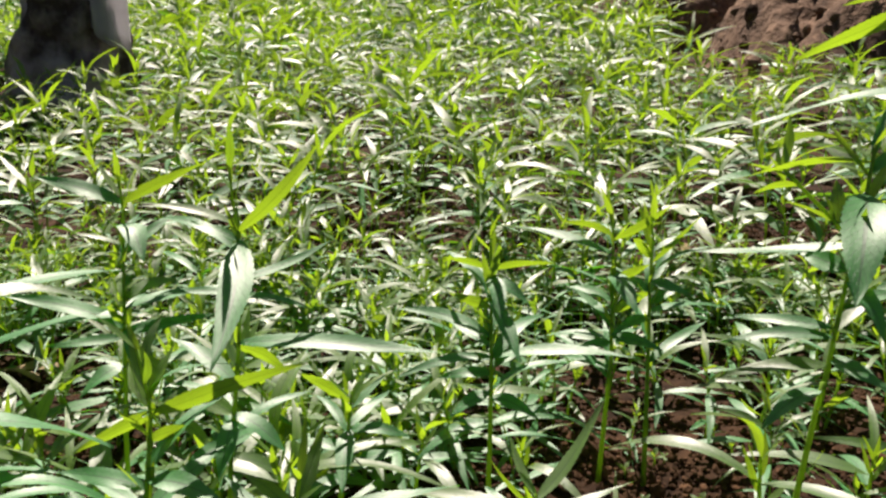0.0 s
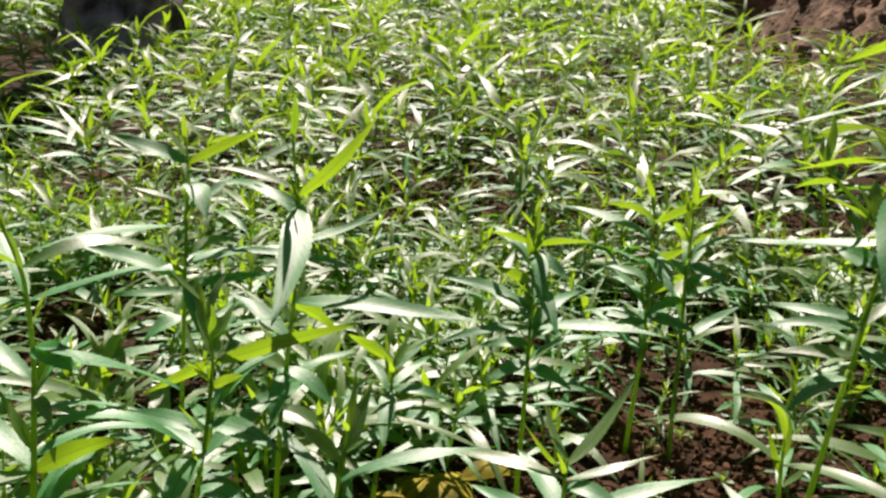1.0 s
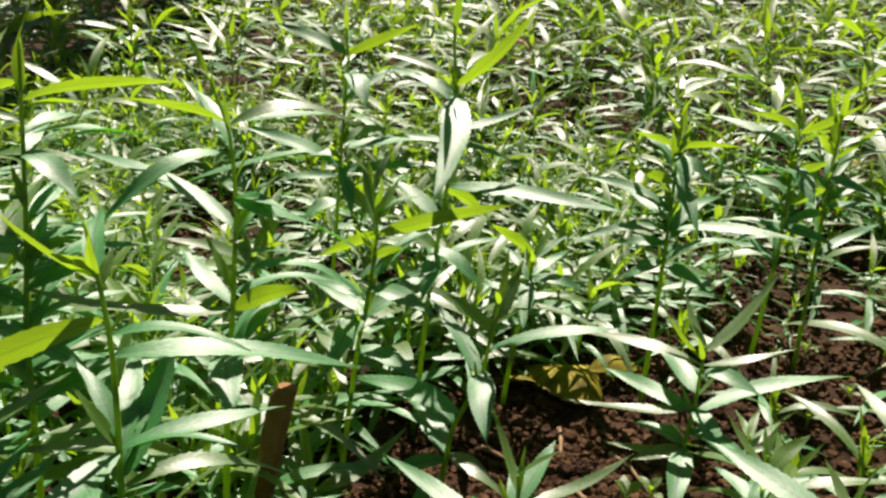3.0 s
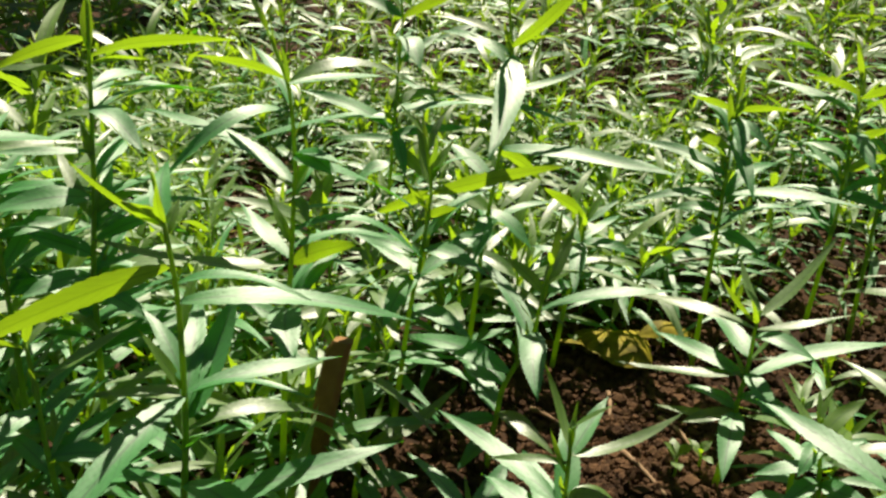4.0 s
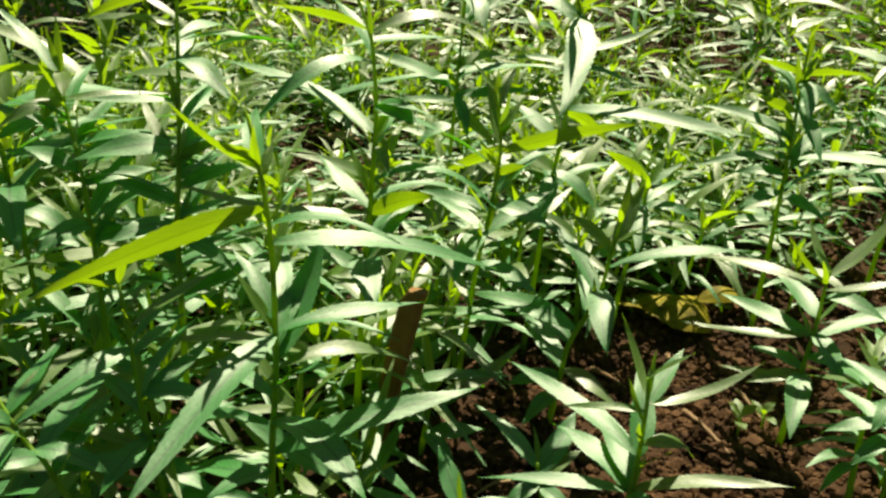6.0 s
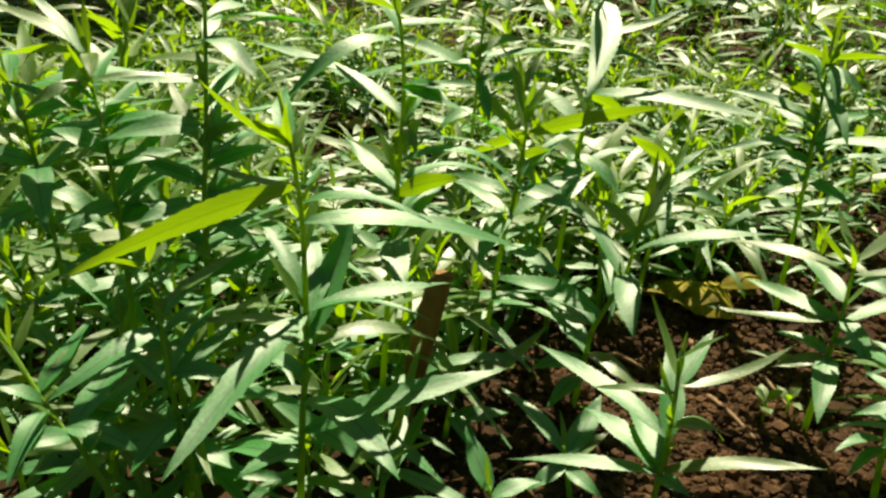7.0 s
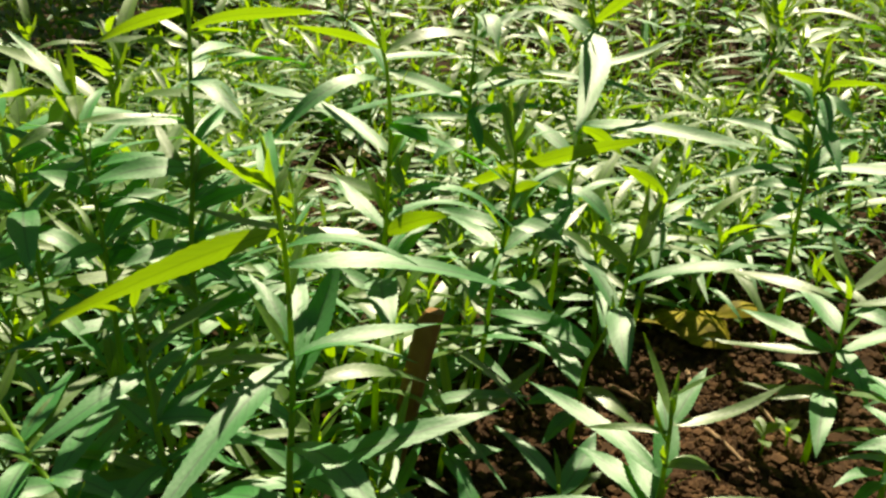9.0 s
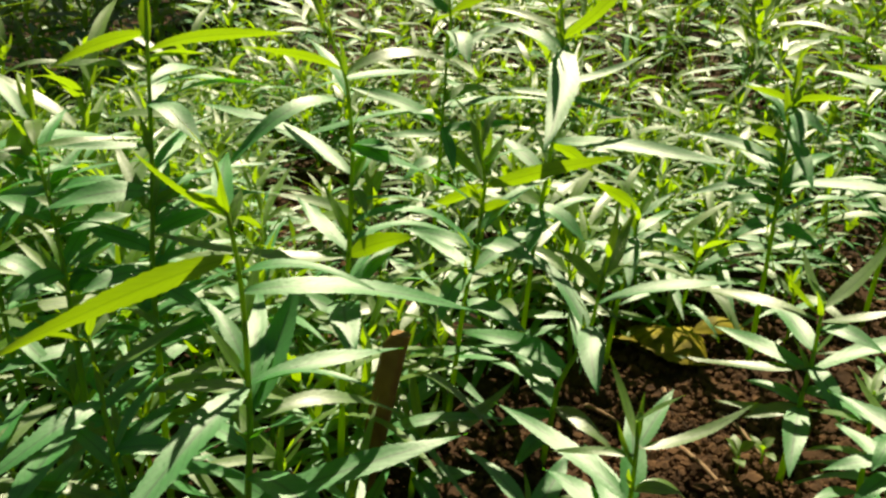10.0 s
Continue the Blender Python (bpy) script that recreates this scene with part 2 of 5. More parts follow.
def make_heap_clods():
    """Lumps of earth on the heap."""
    r = np.random.default_rng(8)
    bm = bmesh.new()
    bmesh.ops.create_icosphere(bm, subdivisions=2, radius=1)
    base = np.array([v.co[:] for v in bm.verts])
    tri = np.array([[v.index for v in f.verts] for f in bm.faces])
    bm.free()
    verts, faces, k = [], [], 0
    while len(verts) < 1500:
        x, y = r.uniform(0.7, 3.2), r.uniform(3.1, 6.9)
        h = bank_height(x, y)
        if h < 0.03:
            continue
        size = 0.008 + 0.034 * r.random() ** 3
        z = lie(x, y) + h + 0.16 * noise.noise((x * 2.4, y * 2.4, 1.0)) * min(1, h * 5)
        shape = base * (1 + 0.35 * np.array([[noise.noise(Vector(p) * 1.7 + Vector((len(verts), 0, 0)))] for p in base]))
        verts.append(shape * r.uniform(0.6, 1.3, 3) * size + (x, y, z))
        faces.append(tri + k)
        k += len(base)
    me = mesh("earth_lumps", np.concatenate(verts), np.concatenate(faces), smooth=False)
    tagged(part("earth_lumps", me, heap_mat), "lumps of brown earth on the heap", "soil", kind="stuff")
    for i in range(14):
        x, y = r.uniform(1.15, 2.4), r.uniform(3.5, 5.2)
        pts = []
        for j in range(5):
            h = max(0, bank_height(x, y))
            pts.append((x, y, lie(x, y) + h + 0.16 * noise.noise((x * 2.4, y * 2.4, 1.0)) * min(1, h * 5) + r.uniform(0.01, 0.06)))
            x, y = x + r.uniform(-0.10, 0.10), y + r.uniform(-0.06, 0.10)
        line = smooth_line(pts, 4)
        v, f = tube(line, [0.006 - 0.0045 * q / len(line) for q in range(len(line))], 6)
        tagged(part("root", mesh("root", v, f), twig_mat), "thin dry root sticking out of the earth heap", "root", "dry roots")


make_heap_clods()

# ---- nearest seedlings, leaf by leaf ----
rng = np.random.default_rng(11)
STEMS = []
LABEL = "slender green herb seedling with long narrow toothed leaves"


def seedling(line, label=LABEL):
    """One seedling: its stem along a line from the soil up."""
    base = Vector(line[0])
    STEMS.append((base.x, base.y))
    root = new("seedling")
    root.location = base
    tagged(root, label, "plant", "field of herb seedlings")
    pts = smooth_line([Vector(p) - base for p in line], 4)
    top = pts[-1].z
    v, f = tube(pts, [0.0027 - 0.0016 * p.z / top for p in pts], 8)
    part("stem", mesh("stem", v, f), stem_mat, root, "upright green stem")
    return root, pts


def leaves(plant, rows):
    """Leaves on a seedling, as rows of height on the stem, azimuth and rise in degrees, length, width, arch, age (0 grown,
    1 young, 2 between) and the blade's lean in degrees."""
    root, pts = plant
    zs = [p.z for p in pts]
    for z, az, rise, length, width, arch, age, lean in rows:
        node = Vector([float(np.interp(z - root.location.z, zs, [p[i] for p in pts])) for i in range(3)])
        v, f, uv = blade(length, width, arch, 36, 4, rng, serrate=0.045, twist=rng.uniform(-10, 10), fold=0.14)
        ob = part("leaf", mesh("leaf", v, f, uv), leaf_mats[age], root)
        ob.matrix_local = Matrix.Translation(node) @ pose(0, 0, 0, 0, -rise, az) @ pose(0, 0, 0, lean)


plant = seedling([(0.013, 0.270, -0.004), (0.010, 0.287, 0.108), (0.008, 0.293, 0.131), (0.006, 0.303, 0.171), (-0.003, 0.318, 0.232), (-0.012, 0.326, 0.265), (-0.025, 0.335, 0.298)])
leaves(plant, [
    (0.253, -130, -14, 0.125, 0.0150, 0.05, 1, 84),
    (0.235, 42, -14, 0.135, 0.0156, 0.1, 0, 16),
    (0.272, -165, 35, 0.06, 0.0058, -0.04, 1, 72),
    (0.274, -124, 37, 0.025, 0.0089, 0.05, 1, 64),
    (0.268, 97, 44, 0.022, 0.0063, 0.05, 1, 4),
    (0.287, 158, 70, 0.017, 0.0023, 0.02, 1, 84),
    (0.174, 93, 40, 0.078, 0.0185, -0.04, 0, 0),
    (0.168, 53, -16, 0.094, 0.0112, 0.16, 2, 12),
    (0.187, -88, -8, 0.125, 0.0185, 0.06, 0, 0),
    (0.139, -24, -1, 0.084, 0.0195, 0.12, 0, 0),
    (0.121, 39, 12, 0.125, 0.0175, 0.06, 0, 12),
    (0.111, -118, -1, 0.04, 0.0125, 0.1, 0, -8),
    (0.193, 153, 30, 0.053, 0.01, 0.08, 0, 0),
    (0.155, 274, 57, 0.025, 0.0045, 0.05, 1, -8),
    (0.189, 189, 57, 0.041, 0.007, 0.01, 1, -12),
    (0.218, 104, 45, 0.043, 0.0069, 0.03, 1, -15),
    (0.245, 19, 54, 0.023, 0.0032, 0, 1, 33),
    (0.272, 294, 75, 0.027, 0.0049, 0.02, 1, 26),
    (0.298, 209, 55, 0.033, 0.0054, 0.01, 1, 12),
    (0.27, 168, 7, 0.036, 0.0072, 0.03, 1, 0),
    (0.153, 159, -6, 0.06, 0.012, 0.06, 0, 0),
    (0.157, -10, 34, 0.06, 0.012, 0.08, 0, 0),
    (0.102, 173, -16, 0.07, 0.014, 0.08, 0, 0),
    (0.27, 125, 10, 0.078, 0.0117, 0.07, 0, -8),
    (0.188, 52, -2, 0.091, 0.0121, 0.1, 0, 13),
    (0.187, 23, -1, 0.067, 0.0091, 0.13, 0, -16),
    (0.181, 120, 13, 0.094, 0.013, 0.09, 0, 4),
    (0.179, 99, 13, 0.087, 0.0115, 0.1, 0, 9),
    (0.244, 22, -6, 0.07, 0.0107, 0.14, 0, 0),
])
plant = seedling([(0.000, 0.395, -0.004), (-0.003, 0.419, 0.157), (-0.004, 0.430, 0.201), (-0.006, 0.440, 0.240), (-0.008, 0.448, 0.271), (-0.013, 0.455, 0.301), (-0.019, 0.460, 0.320), (-0.035, 0.467, 0.347)])
leaves(plant, [
    (0.32, -155, 13, 0.065, 0.007, 0.13, 1, 64),
    (0.318, 47, -5, 0.089, 0.0107, 0.16, 2, 24),
    (0.301, -119, -19, 0.097, 0.0116, 0.22, 0, -20),
    (0.276, -21, -6, 0.04, 0.0143, 0.1, 0, 32),
    (0.259, 173, 12, 0.134, 0.0161, 0.05, 0, -4),
    (0.211, 154, 19, 0.065, 0.0126, 0.04, 0, 0),
    (0.209, 53, 4, 0.049, 0.0147, 0.06, 1, -84),
    (0.251, -27, -41, 0.022, 0.0078, 0.2, 2, 0),
    (0.229, 31, -16, 0.089, 0.0106, 0.24, 0, 8),
    (0.18, -57, -2, 0.074, 0.0205, 0.12, 0, 0),
    (0.209, -147, 11, 0.12, 0.0143, -0.05, 2, 0),
    (0.336, 152, 72, 0.024, 0.0028, 0.02, 1, 84),
    (0.179, 54, 9, 0.044, 0.0107, 0.1, 2, 20),
    (0.25, 95, 23, 0.053, 0.009, 0.1, 0, 0),
    (0.171, -173, 13, 0.054, 0.0121, 0.1, 0, -16),
    (0.18, 254, 70, 0.033, 0.0054, 0.01, 1, -26),
    (0.22, 169, 58, 0.041, 0.0071, 0.04, 1, -11),
    (0.253, 84, 45, 0.039, 0.0063, -0.01, 1, 26),
    (0.286, 359, 63, 0.038, 0.0066, -0.01, 1, 14),
    (0.317, 274, 76, 0.026, 0.0049, 0.01, 2, -25),
    (0.347, 189, 64, 0.031, 0.005, 0.05, 1, -28),
    (0.037, -9, -19, 0.06, 0.012, 0.08, 0, 0),
    (0.27, 44, -26, 0.09, 0.018, 0.07, 0, 0),
    (0.276, -21, 5, 0.05, 0.01, 0.06, 0, 0),
    (0.303, 144, 21, 0.084, 0.0118, 0.06, 0, 18),
    (0.241, 10, 4, 0.061, 0.0074, 0.08, 0, -6),
    (0.218, 50, -6, 0.076, 0.0118, 0.12, 0, -2),
    (0.179, 75, 25, 0.069, 0.0103, 0.13, 0, 17),
    (0.177, 60, -3, 0.075, 0.0105, 0.13, 0, -10),
    (0.177, 89, 22, 0.071, 0.0087, 0.1, 0, -12),
])
plant = seedling([(-0.108, 0.353, -0.004), (-0.120, 0.379, 0.165), (-0.124, 0.386, 0.194), (-0.127, 0.399, 0.244), (-0.131, 0.411, 0.296), (-0.136, 0.422, 0.338), (-0.139, 0.429, 0.364)])
leaves(plant, [
    (0.34, -118, -13, 0.063, 0.0089, 0.14, 1, 76),
    (0.318, -148, 4, 0.063, 0.0076, 0.08, 2, -24),
    (0.329, 56, 1, 0.101, 0.0098, 0.12, 1, -60),
    (0.325, 57, -2, 0.039, 0.0052, 0.08, 1, -52),
    (0.299, -17, -19, 0.056, 0.017, 0.12, 0, 8),
    (0.272, -135, 5, 0.064, 0.0076, 0.05, 0, -24),
    (0.244, -132, -2, 0.066, 0.017, 0.1, 0, -32),
    (0.208, -162, 17, 0.044, 0.0157, 0.08, 0, -20),
    (0.234, 70, 8, 0.038, 0.0097, 0.16, 2, 28),
    (0.23, 153, 36, 0.067, 0.0089, 0.03, 2, 0),
    (0.216, 68, 5, 0.057, 0.0112, 0.12, 0, 28),
    (0.194, -112, 0, 0.048, 0.015, 0.1, 0, -24),
    (0.187, 7, -23, 0.046, 0.0135, 0.1, 0, 12),
    (0.189, 93, 49, 0.03, 0.0045, -0.03, 1, -10),
    (0.231, 8, 76, 0.032, 0.0064, 0, 2, -4),
    (0.266, 283, 75, 0.031, 0.0058, 0.05, 2, 25),
    (0.3, 198, 56, 0.035, 0.0053, -0.02, 1, 23),
    (0.333, 113, 70, 0.039, 0.0076, -0.01, 1, 33),
    (0.364, 28, 66, 0.027, 0.0042, 0.02, 1, 23),
    (0.166, 75, -14, 0.06, 0.012, 0.08, 0, 0),
    (0.148, -80, -1, 0.06, 0.012, 0.08, 0, 0),
    (0.225, 120, 21, 0.074, 0.0095, 0.09, 0, 12),
    (0.224, 35, 11, 0.083, 0.0122, 0.1, 0, -5),
    (0.293, 42, 4, 0.092, 0.0114, 0.14, 0, -18),
    (0.164, 174, 20, 0.077, 0.0123, 0.05, 0, 0),
    (0.242, 70, 0, 0.091, 0.0119, 0.06, 0, -6),
    (0.256, 113, 5, 0.093, 0.0124, 0.06, 0, 10),
    (0.222, 80, 7, 0.08, 0.0127, 0.05, 0, 4),
    (0.194, 96, 22, 0.069, 0.0088, 0.06, 0, -3),
    (0.149, 53, 10, 0.063, 0.009, 0.1, 0, 18),
    (0.308, 41, -8, 0.081, 0.0121, 0.1, 0, -3),
    (0.254, 79, 27, 0.06, 0.0092, 0.13, 0, -3),
    (0.309, 95, -6, 0.074, 0.0106, 0.11, 0, 17),
    (0.169, 156, 15, 0.062, 0.0086, 0.06, 0, -12),
    (0.198, 67, -2, 0.072, 0.0088, 0.08, 0, 8),
    (0.185, 109, 18, 0.077, 0.0102, 0.11, 0, 8),
    (0.146, 50, 7, 0.086, 0.0121, 0.07, 0, 16),
    (0.173, 36, 20, 0.064, 0.0079, 0.05, 0, 12),
    (0.293, 119, 0, 0.087, 0.0119, 0.13, 0, 17),
])
plant = seedling([(-0.154, 0.338, -0.004), (-0.174, 0.360, 0.139), (-0.182, 0.368, 0.174), (-0.197, 0.381, 0.222), (-0.210, 0.389, 0.258), (-0.217, 0.396, 0.282)])
leaves(plant, [
    (0.282, -44, -18, 0.031, 0.0111, 0.1, 1, 0),
    (0.278, 172, 33, 0.076, 0.0103, 0.05, 0, -4),
    (0.28, -144, 1, 0.056, 0.0071, 0.1, 1, 68),
    (0.279, 129, 65, 0.041, 0.0055, 0.04, 1, 0),
    (0.262, -113, -11, 0.048, 0.0102, 0.16, 2, -32),
    (0.265, 54, -3, 0.072, 0.0086, 0.06, 2, 24),
    (0.244, -158, 19, 0.064, 0.0086, 0.06, 0, -24),
    (0.219, -160, 15, 0.053, 0.0141, 0.1, 0, -24),
    (0.212, 62, 1, 0.052, 0.0117, 0.1, 0, 32),
    (0.187, -101, -7, 0.042, 0.0151, 0.1, 0, -24),
    (0.176, 57, -1, 0.042, 0.0141, 0.1, 0, 28),
    (0.157, -108, -4, 0.048, 0.0172, 0.12, 0, -24),
    (0.147, 251, 42, 0.038, 0.0054, -0.02, 1, -31),
    (0.178, 166, 40, 0.041, 0.0074, 0, 2, -29),
    (0.206, 81, 55, 0.032, 0.0053, -0.03, 1, -13),
    (0.232, 356, 77, 0.033, 0.0054, 0, 2, 27),
    (0.257, 271, 66, 0.043, 0.0084, 0, 1, -20),
    (0.282, 186, 78, 0.03, 0.0046, 0.03, 1, -31),
    (0.286, -80, -48, 0.036, 0.023, 0.02, 1, 0),
    (0.251, -89, 31, 0.05, 0.01, 0.08, 0, 0),
    (0.248, 92, -7, 0.05, 0.01, 0.06, 0, 0),
    (0.092, 70, -1, 0.06, 0.012, 0.08, 0, 0),
    (0.128, 43, 23, 0.091, 0.0112, 0.06, 0, 0),
    (0.256, 116, 17, 0.066, 0.0089, 0.1, 0, -5),
    (0.225, 90, -1, 0.081, 0.0118, 0.13, 0, 1),
    (0.141, 11, 11, 0.065, 0.01, 0.14, 0, -9),
    (0.125, 26, 0, 0.06, 0.0087, 0.04, 0, -5),
    (0.139, 98, 2, 0.069, 0.0106, 0.04, 0, 6),
    (0.154, 37, 15, 0.087, 0.0137, 0.14, 0, -12),
    (0.184, 57, -5, 0.067, 0.0082, 0.05, 0, 4),
    (0.188, 76, 11, 0.078, 0.0121, 0.05, 0, -5),
    (0.234, 98, 25, 0.061, 0.0085, 0.06, 0, 11),
    (0.175, 96, 26, 0.065, 0.0092, 0.06, 0, -8),
    (0.221, 20, 5, 0.089, 0.0108, 0.13, 0, 12),
    (0.214, 6, 2, 0.067, 0.0106, 0.11, 0, -13),
    (0.136, 27, 19, 0.068, 0.0097, 0.13, 0, -13),
    (0.235, 21, 6, 0.077, 0.011, 0.12, 0, 14),
    (0.191, 94, 28, 0.077, 0.0117, 0.05, 0, 18),
    (0.24, 71, 0, 0.082, 0.0109, 0.06, 0, -16),
])
plant = seedling([(-0.202, 0.334, -0.004), (-0.233, 0.357, 0.148), (-0.245, 0.365, 0.182), (-0.256, 0.372, 0.207), (-0.269, 0.379, 0.236), (-0.283, 0.384, 0.257), (-0.293, 0.390, 0.278)])
leaves(plant, [
    (0.203, -41, -14, 0.077, 0.0208, 0.12, 0, 0),
    (0.224, -150, 14, 0.024, 0.0075, 0.08, 2, -28),
    (0.205, -152, 17, 0.038, 0.0137, 0.1, 0, -40),
    (0.25, -166, 56, 0.028, 0.0068, 0.05, 1, 84),
    (0.19, 18, -29, 0.05, 0.0158, 0.12, 0, 16),
    (0.178, -109, -9, 0.045, 0.0162, 0.1, 0, -32),
    (0.232, 71, 9, 0.044, 0.0101, 0.1, 0, 32),
    (0.145, 38, 75, 0.028, 0.0043, 0.01, 1, -9),
    (0.176, 313, 46, 0.025, 0.0045, -0.01, 1, 31),
    (0.203, 228, 74, 0.033, 0.0051, -0.05, 1, 31),
    (0.229, 143, 78, 0.039, 0.0058, -0.01, 2, -24),
    (0.254, 58, 52, 0.04, 0.0072, -0.03, 1, -11),
    (0.278, 333, 63, 0.031, 0.0044, -0.03, 1, 21),
    (0.142, -2, -37, 0.06, 0.012, 0.08, 0, 0),
    (0.219, 78, -8, 0.125, 0.024, 0.06, 0, 0),
    (0.247, 65, -5, 0.14, 0.024, 0.08, 0, 0),
    (0.165, 17, 20, 0.07, 0.0111, 0.04, 0, 2),
    (0.247, 8, 11, 0.088, 0.0132, 0.06, 0, -4),
    (0.253, 138, 5, 0.087, 0.0136, 0.06, 0, -1),
    (0.198, 87, 19, 0.094, 0.0147, 0.06, 0, -14),
    (0.164, 147, 28, 0.069, 0.0097, 0.09, 0, -1),
    (0.104, 129, 7, 0.066, 0.01, 0.05, 0, 15),
    (0.103, 142, -5, 0.083, 0.01, 0.11, 0, -3),
    (0.232, 147, 9, 0.074, 0.0111, 0.1, 0, -14),
    (0.216, 38, 14, 0.079, 0.0095, 0.14, 0, -14),
])
plant = seedling([(-0.041, 0.267, -0.004), (-0.064, 0.280, 0.079), (-0.071, 0.284, 0.094), (-0.081, 0.290, 0.120), (-0.089, 0.296, 0.145), (-0.097, 0.303, 0.171), (-0.104, 0.308, 0.192)])
leaves(plant, [
    (0.097, -147, 20, 0.079, 0.0095, 0.04, 2, -8),
    (0.094, -131, 8, 0.058, 0.0123, 0.08, 0, -16),
    (0.095, 70, 9, 0.06, 0.0151, 0.08, 0, 8),
    (0.124, 81, 15, 0.059, 0.0129, 0.06, 0, 8),
    (0.156, -103, -9, 0.075, 0.0147, 0.08, 0, -12),
    (0.166, 74, 13, 0.078, 0.0094, 0.06, 2, 0),
    (0.188, -151, 6, 0.042, 0.0053, 0.06, 1, 64),
    (0.145, -150, 3, 0.038, 0.0134, 0.1, 0, -20),
    (0.129, 36, -7, 0.043, 0.0135, 0.1, 0, 16),
    (0.104, -86, -7, 0.047, 0.0157, 0.1, 0, 0),
    (0.091, 0, -9, 0.041, 0.0147, 0.1, 0, 4),
    (0.189, 118, 51, 0.02, 0.0033, 0.03, 1, 0),
    (0.19, 83, 21, 0.029, 0.0053, 0.05, 1, 12),
    (0.1, 52, 47, 0.03, 0.0056, -0.02, 2, -30),
    (0.122, 327, 51, 0.022, 0.004, 0.04, 1, 5),
    (0.141, 242, 43, 0.031, 0.0047, -0.04, 2, -31),
    (0.158, 157, 77, 0.023, 0.0042, -0.04, 1, -24),
    (0.176, 72, 45, 0.026, 0.0048, -0.05, 2, -17),
    (0.192, 347, 64, 0.03, 0.0053, -0.02, 1, -33),
    (0.12, 162, 4, 0.06, 0.012, 0.06, 0, 0),
    (0.108, 69, -36, 0.07, 0.014, 0.08, 0, 0),
    (0.076, 44, -3, 0.086, 0.0127, 0.11, 0, -5),
    (0.126, 87, 26, 0.071, 0.01, 0.07, 0, -17),
    (0.075, 21, -2, 0.07, 0.0093, 0.1, 0, 18),
    (0.151, 97, -2, 0.058, 0.0078, 0.1, 0, 9),
    (0.105, 8, 18, 0.091, 0.0129, 0.11, 0, 0),
])
plant = seedling([(0.000, 0.218, -0.004), (-0.095, 0.234, 0.107), (-0.112, 0.237, 0.118), (-0.129, 0.240, 0.132), (-0.153, 0.246, 0.153), (-0.170, 0.250, 0.169)])
leaves(plant, [
    (0.133, 83, 15, 0.064, 0.0114, 0.06, 2, 12),
    (0.13, -148, 30, 0.037, 0.0094, 0.1, 0, -12),
    (0.128, -71, -18, 0.05, 0.0134, 0.1, 0, 0),
    (0.134, 98, 20, 0.056, 0.0128, 0.05, 0, 0),
    (0.14, -144, 15, 0.03, 0.0088, 0.08, 1, -20),
    (0.119, 19, -17, 0.044, 0.0147, 0.12, 0, 8),
    (0.117, -113, 8, 0.033, 0.0117, 0.12, 0, -28),
    (0.151, 105, 39, 0.033, 0.0061, 0.04, 1, 12),
    (0.088, 93, 71, 0.019, 0.0031, -0.02, 1, -28),
    (0.107, 8, 59, 0.025, 0.0039, -0.02, 1, 31),
    (0.123, 283, 51, 0.031, 0.0051, 0.03, 1, -34),
    (0.139, 198, 63, 0.035, 0.0062, 0.02, 1, 28),
    (0.154, 113, 76, 0.028, 0.005, 0.02, 1, -30),
    (0.169, 28, 61, 0.027, 0.0043, 0.03, 1, 6),
    (0.118, 104, 8, 0.095, 0.019, 0.06, 0, 0),
    (0.108, 108, 2, 0.08, 0.016, 0.06, 0, 0),
])
plant = seedling([(0.191, 0.378, -0.004), (0.192, 0.390, 0.074), (0.193, 0.397, 0.103), (0.192, 0.406, 0.137), (0.190, 0.410, 0.152)])
leaves(plant, [
    (0.141, 131, 40, 0.053, 0.0056, -0.05, 1, 0),
    (0.136, 74, 24, 0.047, 0.0112, 0.02, 0, 0),
    (0.137, 30, 21, 0.072, 0.0087, -0.07, 2, 4),
    (0.132, -178, -12, 0.05, 0.006, 0.05, 2, -16),
    (0.103, 106, 27, 0.064, 0.0155, 0.05, 0, 0),
    (0.105, 151, 2, 0.118, 0.0142, 0.06, 0, -8),
    (0.112, 4, 11, 0.029, 0.0087, 0.18, 2, 16),
    (0.084, 10, 14, 0.092, 0.011, 0.05, 2, 8),
    (0.082, -166, -3, 0.092, 0.0111, 0.06, 0, -8),
    (0.083, 147, 2, 0.072, 0.0171, 0.06, 0, -4),
    (0.089, 123, 3, 0.075, 0.0171, 0.05, 0, 0),
    (0.15, 80, 51, 0.012, 0.0029, 0.02, 1, 0),
    (0.081, -37, 9, 0.026, 0.0095, 0.1, 0, 20),
    (0.079, 74, 55, 0.028, 0.0041, 0.04, 1, 8),
    (0.096, 349, 50, 0.029, 0.0043, 0.02, 1, -19),
    (0.111, 264, 63, 0.028, 0.0049, 0.01, 1, -27),
    (0.125, 179, 66, 0.032, 0.0046, -0.03, 1, -16),
    (0.139, 94, 66, 0.03, 0.0048, 0.02, 2, -35),
    (0.152, 9, 42, 0.032, 0.0052, 0.03, 2, 4),
    (0.111, 36, -21, 0.04, 0.008, 0.22, 2, 0),
])
plant = seedling([(0.277, 0.593, -0.004), (0.281, 0.602, 0.060), (0.282, 0.607, 0.078), (0.284, 0.613, 0.100), (0.284, 0.620, 0.131), (0.285, 0.624, 0.146)])
